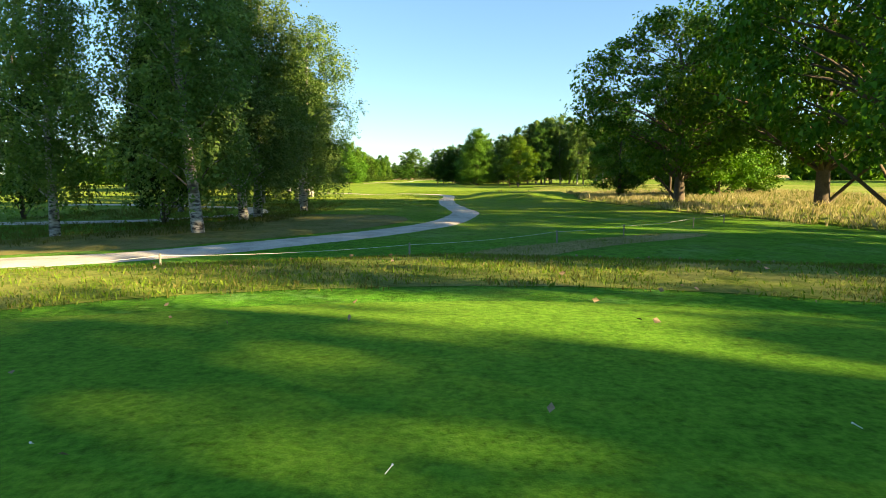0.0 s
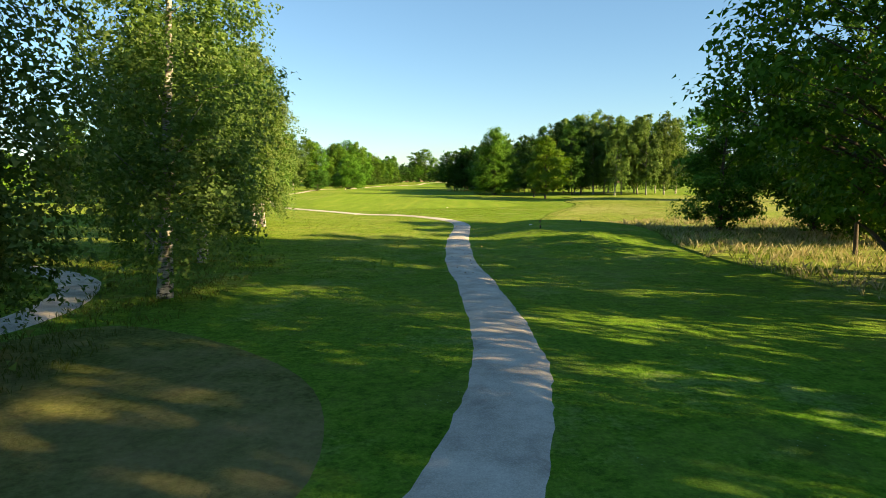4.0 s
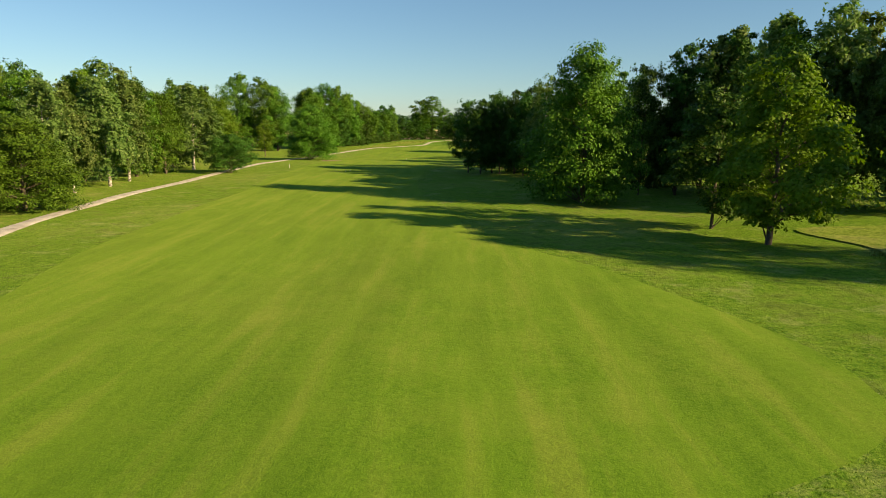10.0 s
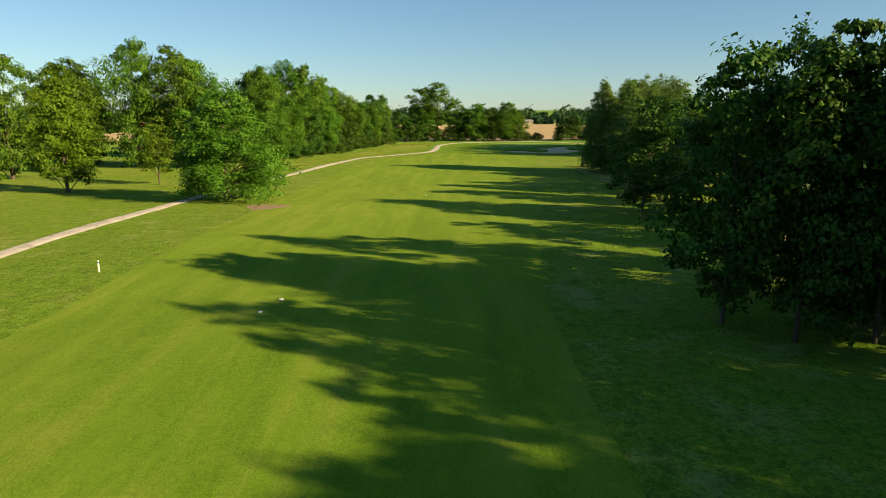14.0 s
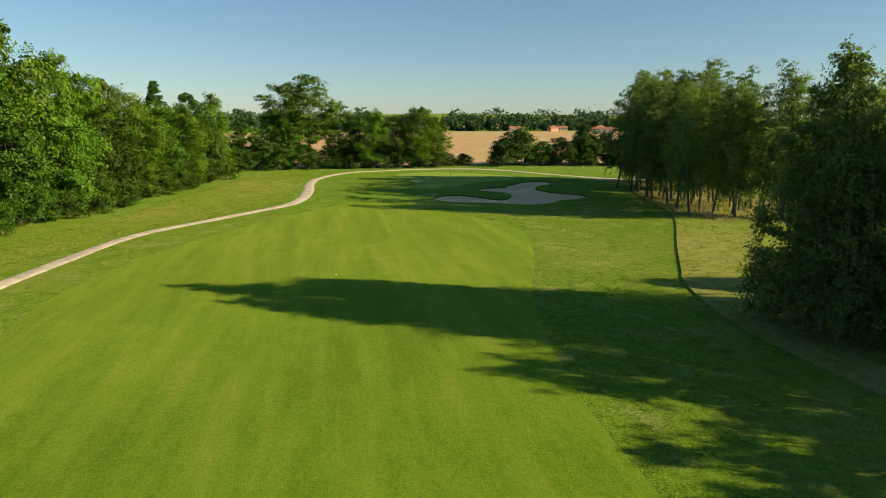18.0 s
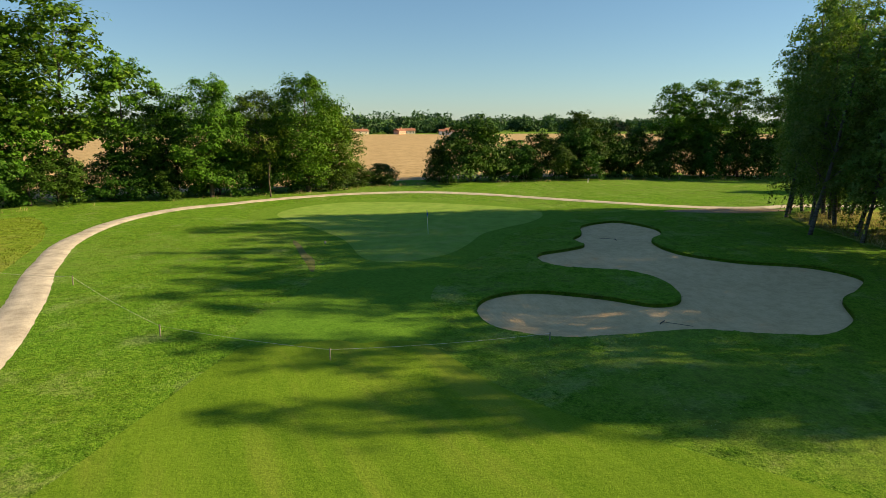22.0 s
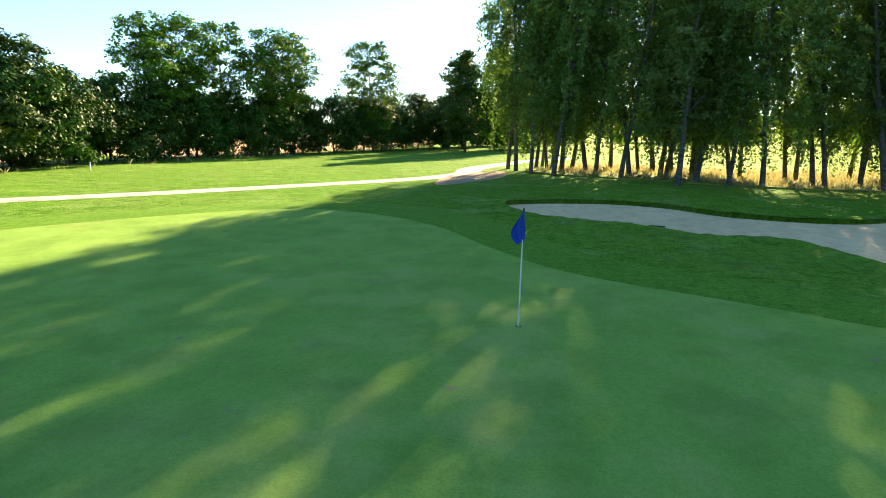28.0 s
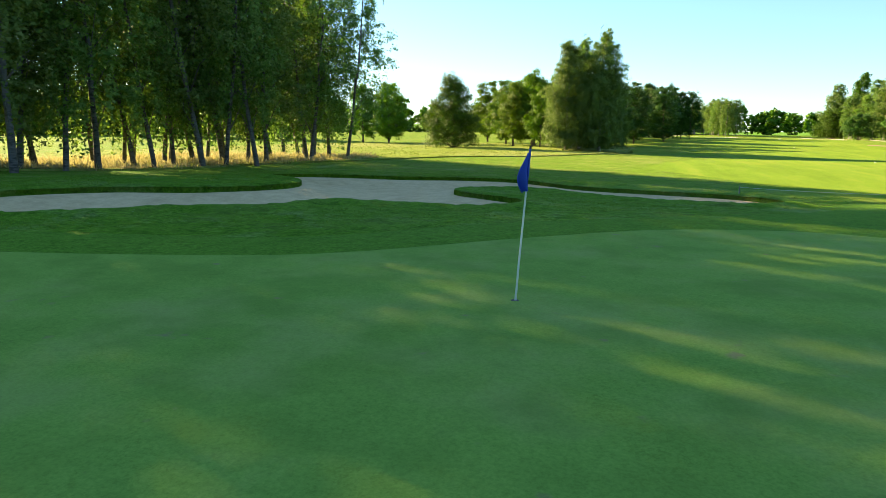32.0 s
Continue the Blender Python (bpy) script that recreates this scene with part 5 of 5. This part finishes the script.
tufts("rough_tufts", closed_curve([(0, 394), (4, 397), (9, 401), (14, 406), (20, 410), (26, 413), (34, 412), (36, 404), (30, 392), (27, 384), (16, 380), (4, 384), (-1, 388)], 2.0), 7000, 0.065, 4, M_TURF, "short rough grass round the bunker", 13, near_rough)

def band(pts, left, right):
    """A strip beside a line of points, as an outline."""
    c = open_curve([(x, y) for x, y in pts], 1.0)
    return np.concatenate([c - (left, 0), (c + (right, 0))[::-1]])


tufts("meadow_grass", band([(14, 95.5), (10.3, 99.5), (11.7, 109), (16.5, 124), (19.5, 131), (21.5, 140), (22, 153), (26, 163)], 0.35, 1.3), 4200, 0.20, 5, M_BLADE, "overhanging long grass at the edge of the meadow", 26, None, 0.14, 1.8)
tufts("meadow_grass", band([(12, 296), (10.8, 312), (10.3, 326), (12.3, 335.5), (14.3, 339.5), (19.5, 349), (28, 364), (31.5, 372), (34.5, 383)], 0.35, 1.3), 4200, 0.20, 5, M_BLADE, "overhanging long grass along the mown edge", 27, None, 0.14, 1.8)
tufts("hedge_grass", band([(-59.5, 350), (-54.5, 372), (-50, 388), (-46.5, 402), (-42.5, 418), (-37, 434)], 0.6, 1.2), 3500, 0.42, 4, M_STRAW, "dry grass fringe along the foot of the wood", 28, None, 0.16, 1.6)
off_path = lambda x, y: edge_distance(np.array([(1.95, 46), (1.2, 59), (0.45, 75), (0.6, 84), (0.95, 93), (0.6, 98.7), (-1.7, 105.5), (-6.5, 112.8), (-11.8, 119), (-21.4, 128.3), (-27.7, 136.6), (-33, 146), (-39, 161)], float), x, y, False) > 1.35
tufts("meadow_grass", MEADOW_C, 15000, 0.15, 4, M_TURF, "leafy tussocks of the long rough beside the path", 21, off_path, 0.13, 2.4)
tufts("rough_tufts", closed_curve([(-3, 62), (-2.6, 96), (-14, 120), (-20, 130), (-9.6, 129), (10, 136), (18, 133), (11, 110), (8, 99), (2.5, 94), (2.2, 62)], 2.0), 16000, 0.06, 4, M_TURF, "short tufty mown rough beside the path", 22,
      lambda x, y: near_rough(x, y) & off_path(x, y), 0.12, 2.4)
tufts("meadow_grass", closed_curve([(10.5, 99.5), (11.8, 109), (16.6, 124), (19.6, 131), (21.6, 140), (22.1, 153), (26, 163), (40, 165), (44, 130), (30, 100)], 2.0), 9000, 0.16, 4, M_DRYBLADE, "seeding heads of the rough meadow", 23, None, 0.15, 2.2)
tufts("meadow_grass", MEADOW_D, 9000, 0.14, 4, M_TURF, "tussocks of yellowing grass before the wood", 24, None, 0.15, 2.6)
tufts("rough_tufts", THIN, 3500, 0.05, 5, M_DRYBLADE, "thin dry tufts in the shade of the birches", 25, None, 0.12, 1.3)

# ---------------- the hole: flagstick, cup, ball ----------------
M_WHITE = plain_mat("white_paint_material", (0.70, 0.70, 0.68), (0.82, 0.82, 0.80), 9.0, 0.35)
M_BLUE = plain_mat("blue_flag_material", (0.012, 0.055, 0.42), (0.02, 0.085, 0.56), 5.0, 0.7)
M_BLACK = plain_mat("dark_cup_material", (0.008, 0.008, 0.008), (0.02, 0.02, 0.02), 9.0, 0.6)
M_WOOD = plain_mat("grey_wood_material", (0.16, 0.145, 0.12), (0.30, 0.28, 0.24), 14.0, 0.85, 0.0, 0.01)
M_ROPE = plain_mat("pale_rope_material", (0.50, 0.52, 0.48), (0.68, 0.70, 0.66), 30.0, 0.8)
M_STEEL = plain_mat("dark_rake_material", (0.02, 0.02, 0.02), (0.05, 0.05, 0.05), 20.0, 0.5)
M_RED_ROOF = plain_mat("terracotta_roof_material", (0.20, 0.085, 0.055), (0.31, 0.14, 0.09), 1.2, 0.85)
M_GREY_ROOF = plain_mat("grey_roof_material", (0.16, 0.15, 0.14), (0.27, 0.25, 0.23), 1.0, 0.8)
M_STUCCO = plain_mat("pale_stucco_material", (0.40, 0.35, 0.29), (0.55, 0.49, 0.42), 0.8, 0.9)
M_PINK = plain_mat("pink_stucco_material", (0.50, 0.26, 0.17), (0.62, 0.35, 0.24), 0.8, 0.9)
M_GLASS = plain_mat("dark_window_material", (0.03, 0.035, 0.04), (0.06, 0.065, 0.07), 1.0, 0.1)


def mesh_of(name, v, f, material, smooth=True):
    return mesh_np(name, [tuple(p) for p in v], f, material, smooth)


def rod(name, pts, r, material, sides=10):
    v, f = [], []
    tube(v, f, pts, r if isinstance(r, (list, tuple)) else [r] * len(pts), sides)
    n = len(pts)
    me = bpy.data.meshes.new(name)
    caps = [tuple(range(sides))[::-1], tuple(range((n - 1) * sides, n * sides))]
    me.from_pydata([tuple(p) for p in v], [], [tuple(q) for q in f] + caps)
    me.materials.append(material)
    return me


def bevelled(name, sx, sy, sz, material, bev=0.01, centre=(0, 0, 0)):
    bm = bmesh.new()
    bmesh.ops.create_cube(bm, size=1.0)
    for q in bm.verts:
        q.co = Vector((q.co.x * sx, q.co.y * sy, q.co.z * sz)) + Vector(centre)
    bmesh.ops.bevel(bm, geom=bm.edges[:], offset=min(bev, 0.4 * min(sx, sy, sz)), segments=2, affect="EDGES")
    me = bpy.data.meshes.new(name)
    bm.to_mesh(me)
    bm.free()
    me.materials.append(material)
    return me


CUP = (8.44, 411.37)
cz = land_at(*CUP) + 0.055
flag = tagged(new("flagstick"), "white flagstick with a hanging blue flag, standing in the hole", "flagstick")
flag.matrix_basis = pose(*CUP, cz, 0, 0, 0)
part("pole", rod("pole", [(0, 0, -0.10), (-0.031, -0.007, 0.48), (-0.081, -0.018, 1.24), (-0.134, -0.03, 2.06)], [0.014, 0.014, 0.013, 0.011], M_WHITE), flag)
part("tip", rod("tip", [(-0.134, -0.03, 2.05), (-0.136, -0.031, 2.09)], [0.016, 0.014], M_BLACK), flag)
fv, ff = [], []
nu, nv = 15, 15
for i in range(nu):
    u = i / (nu - 1)
    for k in range(nv):
        w = k / (nv - 1)
        # a pennant hanging limp: narrow at the top, fullest two thirds down, folded along its length
        wide = 0.05 + 0.19 * math.sin(math.pi * min(1.0, w * 0.94) ** 1.35)
        fold = 0.035 * math.sin(9.0 * u + 2.0 * w) * (0.4 + w)
        fv.append((-0.134 + 0.033 * w + (u - 0.12) * wide * 0.58 + 0.80 * fold, -0.03 + 0.007 * w + (u - 0.12) * wide * 0.82 - 0.55 * fold, 2.04 - 0.52 * w - 0.05 * u))
for i in range(nu - 1):
    for k in range(nv - 1):
        ff.append((i * nv + k, (i + 1) * nv + k, (i + 1) * nv + k + 1, i * nv + k + 1))
part("flag", mesh_of("flag", fv, ff, M_BLUE), flag, "drooping blue cloth flag")
part("collar", rod("flag_collar", [(-0.101, -0.023, 1.56), (-0.133, -0.03, 2.05)], [0.015, 0.015], M_BLUE), flag, "blue sleeve")
hole = tagged(new("hole_cup"), "rimmed round hole in the green, its shaded inside a flat dark disc", "hole")
hole.matrix_basis = pose(*CUP, cz)
# A flat dark disc on the turf stands for the hole's shaded depth.
cup_bm = bmesh.new()
bmesh.ops.create_circle(cup_bm, cap_ends=True, radius=0.054, segments=24)
cup_me = bpy.data.meshes.new("cup_shade_disc")
cup_bm.to_mesh(cup_me)
cup_bm.free()
cup_me.materials.append(M_BLACK)
part("shade_disc", cup_me, hole).location = (0, 0, 0.008)
rim = []
rf = []
for k in range(24):
    a = 2 * math.pi * k / 24
    rim += [(0.054 * math.cos(a), 0.054 * math.sin(a), 0.009), (0.062 * math.cos(a), 0.062 * math.sin(a), 0.006)]
    rf.append((2 * k, 2 * k + 1, (2 * k + 3) % 48, (2 * k + 2) % 48))
part("rim", mesh_of("cup_rim", rim, rf, M_BLACK), hole)


# ---------------- rope fences ----------------
def rope_fence(label, posts, height, thick):
    top = tagged(new("rope_fence"), label, "rope fence")
    x0, y0 = posts[0]
    top.location = (x0, y0, land_at(x0, y0))
    ends = []
    for x, y in posts:
        z = land_at(x, y)
        me = rod("rope_post", [(0, 0, -0.15), (0, 0, 0.02), (0.004, 0.003, height - 0.03), (0.004, 0.003, height)], [thick, thick, thick * 0.95, thick * 0.75], M_WOOD, 10)
        p = part("post", me, top)
        p.location = (x - x0, y - y0, z - top.location.z)
        ends.append(Vector((x - x0, y - y0, z - top.location.z + height * 0.88)))
    pts = []
    for a, b in zip(ends[:-1], ends[1:]):
        n = 10
        for k in range(n):
            u = k / n
            q = a.lerp(b, u)
            q.z -= 0.16 * (b - a).length / 8 * 4 * u * (1 - u) * height
            pts.append(q)
    pts.append(ends[-1])
    part("rope", rod("rope", pts, 0.006, M_ROPE, 6), top, "thin pale rope")
    return top


rope_fence("low rope on short grey wooden posts along the tee bank", [(-16, 14.8), (-8.3, 18.3), (-1.15, 21.5), (4.75, 26.1), (8.2, 28.4), (13.1, 32.8), (16.3, 36.4)], 0.55, 0.035)
rope_fence("low rope on short pale posts before the green", [(-20.5, 409), (-16.4, 405.6), (-12.5, 394.6), (-6.5, 389.2), (2.9, 387.2)], 0.55, 0.03)


# ---------------- bunker rakes ----------------
def bunker_rake(x, y, z, turn):
    top = tagged(new("bunker_rake"), "dark bunker rake lying flat on the sand", "rake")
    top.matrix_basis = pose(x, y, z, 0, 0, turn)
    head = part("head", bevelled("rake_head", 0.62, 0.035, 0.05, M_STEEL, 0.008, (0, 0, 0.05)), top)
    for k in range(13):
        t = part("tine", rod("rake_tine", [(0, 0, 0.04), (0, -0.012, -0.015)], [0.006, 0.004], M_STEEL, 5), head)
        t.location = (-0.28 + k * 0.0467, 0, 0)
    part("handle", rod("rake_handle", [(0, 0, 0.06), (0, 0.7, 0.10), (0, 1.5, 0.13)], 0.013, M_STEEL, 8), top)
    return top


bunker_rake(10.2, 387.7, float(sand_height(np.array([10.2]), np.array([387.7]))[0]) + 0.01, 205)
bunker_rake(21.6, 403.9, float(sand_height(np.array([21.6]), np.array([403.9]))[0]) + 0.01, 60)


# ---------------- plates, markers and patches ----------------
M_SCUFF = grass_mat("scuffed_turf_material", (0.050, 0.088, 0.018), (0.084, 0.116, 0.036), (0.122, 0.138, 0.064), (0.165, 0.155, 0.10), 0.52, 4.0, 0.0, 0.03)


def turf_plate(x, y, r, label, material):
    bm = bmesh.new()
    bmesh.ops.create_cone(bm, cap_ends=True, segments=24, radius1=r, radius2=r * 0.92, depth=0.05)
    me = bpy.data.meshes.new("turf_plate")
    bm.to_mesh(me)
    bm.free()
    me.materials.append(material)
    ob = tagged(new("turf_plate", me), label, "turf plate")
    ob.location = (x, y, land_at(x, y) + 0.045)
    return ob


for x, y, r in ((-0.93, 132.5, 0.17), (-14.8, 343.6, 0.09), (-17.7, 286.5, 0.10), (-23.5, 235.3, 0.13), (-24.0, 233.2, 0.11)):
    turf_plate(x, y, r, "white round distance plate set in the fairway", M_WHITE)
for x, y in ((0.0, 412.0), (-0.15, 411.5)):
    turf_plate(x, y, 0.10, "grey sprinkler cover at the edge of the green", M_WOOD)


def tee_peg(x, y, turn):
    """A short white peg with a cupped head, half pushed over."""
    top = tagged(new("tee_peg"), "broken white tee peg lying in the tee grass", "tee peg")
    top.matrix_basis = pose(x, y, land_at(x, y) + 0.062, 62, 0, turn)
    part("shaft", rod("peg_shaft", [(0, 0, -0.012), (0, 0, 0.028), (0, 0, 0.040)], [0.0022, 0.0026, 0.0034], M_WHITE, 8), top)
    part("head", rod("peg_head", [(0, 0, 0.040), (0, 0, 0.046), (0, 0, 0.049)], [0.0034, 0.0062, 0.0066], M_WHITE, 10), top)
    return top


for x, y, a in ((-2.15, 3.15, 20), (-0.27, 2.81, 140), (2.28, 3.3, 255)):
    tee_peg(x, y, a)


def stake(x, y, h, label):
    top = tagged(new("marker_stake"), label, "stake")
    top.location = (x, y, land_at(x, y))
    part("shaft", bevelled("stake_shaft", 0.09, 0.05, h, M_WHITE, 0.008, (0, 0, h / 2 - 0.05)), top)
    part("band", bevelled("stake_band", 0.096, 0.056, 0.08, M_BLUE, 0.004, (0, 0, h - 0.18)), top)
    return top


def tee_marker(x, y, label):
    """A short stout marker: a tapered stem on a round foot under a domed cap."""
    top = tagged(new("tee_marker"), label, "tee marker", "tee markers")
    top.location = (x, y, land_at(x, y) + 0.03)
    part("foot", rod("marker_foot", [(0, 0, -0.03), (0, 0, 0.02), (0, 0, 0.035)], [0.075, 0.075, 0.06], M_STEEL, 14), top)
    part("stem", rod("marker_stem", [(0, 0, 0.03), (0, 0, 0.12), (0, 0, 0.20)], [0.045, 0.05, 0.06], M_STEEL, 14), top)
    part("cap", rod("marker_cap", [(0, 0, 0.20), (0, 0, 0.23), (0, 0, 0.255), (0, 0, 0.265)], [0.066, 0.066, 0.05, 0.015], M_MARKER_RED, 14), top)
    return top


M_MARKER_RED = plain_mat("dark_red_paint_material", (0.10, 0.012, 0.010), (0.16, 0.02, 0.016), 9.0, 0.5)
for x, y in ((8.2, 88.0), (12.1, 88.7), (7.2, 80.5)):
    tee_marker(x, y, "dark stubby tee marker with a dull red cap")
turf_plate(6.9, 84.5, 0.15, "pale round plate set in the forward tee", M_WHITE)
stake(-36.4, 241.3, 0.8, "white stake at the edge of the fairway")
stake(46.5, 437.6, 0.7, "white stake before the hedge")
for k, (pts, label) in enumerate((([(-36.5, 272), (-37.8, 276), (-33.2, 275.8), (-32.6, 273.6), (-34.4, 271.2)], "worn patch of bare soil beside the fairway"),
                                  ([(34.9, 411.9), (40, 411.6), (45, 410.0), (46.5, 406.6), (41.5, 407.2), (37.5, 409.6)], "bare sandy soil beside the path"),
                                  ([(-1.9, 413.8), (-2.0, 411.4), (-2.35, 408.6), (-2.45, 406.2), (-3.2, 403.4), (-3.55, 403.0), (-3.2, 405.6), (-2.95, 407.8), (-2.5, 411), (-2.2, 413.2)], "scuffed brown streak beside the green"),
                                  ([(0.80, 18.05), (1.02, 17.98), (1.16, 18.08), (1.24, 17.86), (1.08, 17.72), (1.16, 17.52), (0.98, 17.50), (0.90, 17.76)], "small bare sandy patch on the bank"),
                                  ([(1.52, 17.62), (1.74, 17.62), (1.86, 17.50), (1.92, 17.36), (1.70, 17.34), (1.62, 17.46)], "small bare sandy patch on the bank"))):
    sheet("soil_patch", closed_curve(pts, 0.12 if k > 2 else 0.4), 0.12 if k > 2 else 0.5, 0.045, M_SCUFF if k == 2 else M_SAND if k > 2 else M_SOIL, label, "soil patch")


def sprinkle(name, n, size, x0, y0, x1, y1, material, label, seed):
    """Small fallen leaves lying on the grass."""
    rng = np.random.default_rng(seed)
    x, y = rng.uniform(x0, x1, n), rng.uniform(y0, y1, n)
    c = np.stack([x, y, land_base(x, y) + 0.085], -1)
    return tagged(new(name, leaves_mesh(name, c, size, rng, material, 0.1, 0.7)), label, "fallen leaves", kind="stuff")


sprinkle("fallen_leaves", 160, 0.07, -8, 2, 10, 22, M_SOIL, "brown fallen leaves on the tee grass", 3)
sprinkle("path_stones", 260, 0.09, -0.6, 60, 2.2, 98, M_SOIL, "loose stones and leaves along the path", 4)


# ---------------- houses beyond the field ----------------
def house(x, y, w, d, h, roof_h, turn, wall, roof, label, windows=3):
    z = float(land_base(np.array([x]), np.array([y]))[0])
    top = tagged(new("house"), label, "house")
    top.matrix_basis = pose(x, y, z, 0, 0, turn)
    part("wall", bevelled("house_wall", w, d, h, wall, 0.05, (0, 0, h / 2)), top)
    e = 0.5
    v = [(-w / 2 - e, -d / 2 - e, h), (w / 2 + e, -d / 2 - e, h), (w / 2 + e, d / 2 + e, h), (-w / 2 - e, d / 2 + e, h), (-w / 2 - e, 0, h + roof_h), (w / 2 + e, 0, h + roof_h),
         (-w / 2 - e, -d / 2 - e, h - 0.2), (w / 2 + e, -d / 2 - e, h - 0.2), (w / 2 + e, d / 2 + e, h - 0.2), (-w / 2 - e, d / 2 + e, h - 0.2)]
    me = bpy.data.meshes.new("house_roof")
    me.from_pydata(v, [], [(0, 1, 5, 4), (2, 3, 4, 5), (0, 4, 3), (1, 2, 5), (6, 7, 1, 0), (7, 8, 2, 1), (8, 9, 3, 2), (9, 6, 0, 3), (9, 8, 7, 6)])
    me.materials.append(roof)
    r = part("roof", me, top)
    if w < 20:
        part("chimney", bevelled("house_chimney", 0.7, 0.7, 1.6, wall, 0.04, (w * 0.25, 0.6, h + roof_h + 0.1)), r)
    for k in range(windows):
        wx = -w / 2 + w * (k + 0.5) / windows
        win = part("window", bevelled("window_frame", 1.3, 0.10, 1.4, M_WHITE, 0.02, (wx, -d / 2 - 0.03, h * 0.5)), top)
        part("pane", bevelled("window_pane", 1.1, 0.06, 1.2, M_GLASS, 0.01, (wx, -d / 2 - 0.07, h * 0.5)), win)
    return top


house(210, 787, 25, 9, 2.8, 1.5, -22, M_WHITE, M_RED_ROOF, "long white building with a low red-brown roof", 6)
for x, y, w, d, h, rh, a, wall, roof in ((152, 838, 22, 10, 4.2, 2.8, 6, M_STUCCO, M_RED_ROOF), (140, 868, 12, 9, 7.0, 2.6, -14, M_STUCCO, M_RED_ROOF), (182, 828, 13, 9, 4.6, 2.8, 25, M_PINK, M_RED_ROOF),
                                         (198, 846, 14, 9, 4.6, 2.9, -8, M_STUCCO, M_RED_ROOF), (88, 850, 13, 9, 4.4, 2.8, 12, M_STUCCO, M_RED_ROOF), (112, 866, 12, 9, 4.4, 2.6, -20, M_STUCCO, M_RED_ROOF),
                                         (64, 842, 15, 10, 4.6, 2.9, 4, M_STUCCO, M_GREY_ROOF), (236, 850, 13, 9, 5.2, 2.8, 14, M_STUCCO, M_RED_ROOF)):
    house(x, y, w * 0.62, d * 0.62, h * 0.6, rh * 0.6, a, wall, roof, "far house with pale walls and a tiled roof")
house(-91.5, 373, 11, 8, 6.4, 2.6, 55, M_PINK, M_RED_ROOF, "pink-walled house half hidden behind the trees", 3)


# ---------------- bare trees in the hedge ----------------
def bare_tree(x, y, h, seed):
    """A leafless tree: a trunk that forks again and again."""
    rng = random.Random(seed)
    top = tagged(new("bare_tree"), "leafless brown tree standing in the hedge", "tree")
    top.matrix_basis = pose(x, y, land_at(x, y) - 0.05, 0, 0, rng.uniform(0, 360))
    v, f = [], []
    tips = []

    def grow(p, d, length, r, depth):
        q = p + d * length * 0.5 + Vector((rng.gauss(0, 0.05), rng.gauss(0, 0.05), 0)) * length
        e = p + d * length
        tube(v, f, [p, q, e], [r, r * 0.82, r * 0.62], 6 if depth > 2 else 4)
        if depth == 0:
            return
        for k in range(3 if depth > 1 else 4):
            s = p.lerp(e, rng.uniform(0.45, 1.0))
            a = rng.uniform(0, 2 * math.pi)
            side = Vector((math.cos(a), math.sin(a), 0)) * rng.uniform(0.45, 0.8)
            grow(s, (d + side).normalized(), length * rng.uniform(0.5, 0.72), r * 0.5, depth - 1)

    grow(Vector((0, 0, 0)), Vector((0, 0, 1)), h * 0.48, 0.11, 4)
    part("trunk", mesh_of("bare_trunk", v, f, M_BARK), top)
    return top


bare_tree(2.2, 442.2, 9.0, 4)
bare_tree(58.5, 445.8, 11.5, 5)
bare_tree(62.0, 445.0, 11.0, 6)
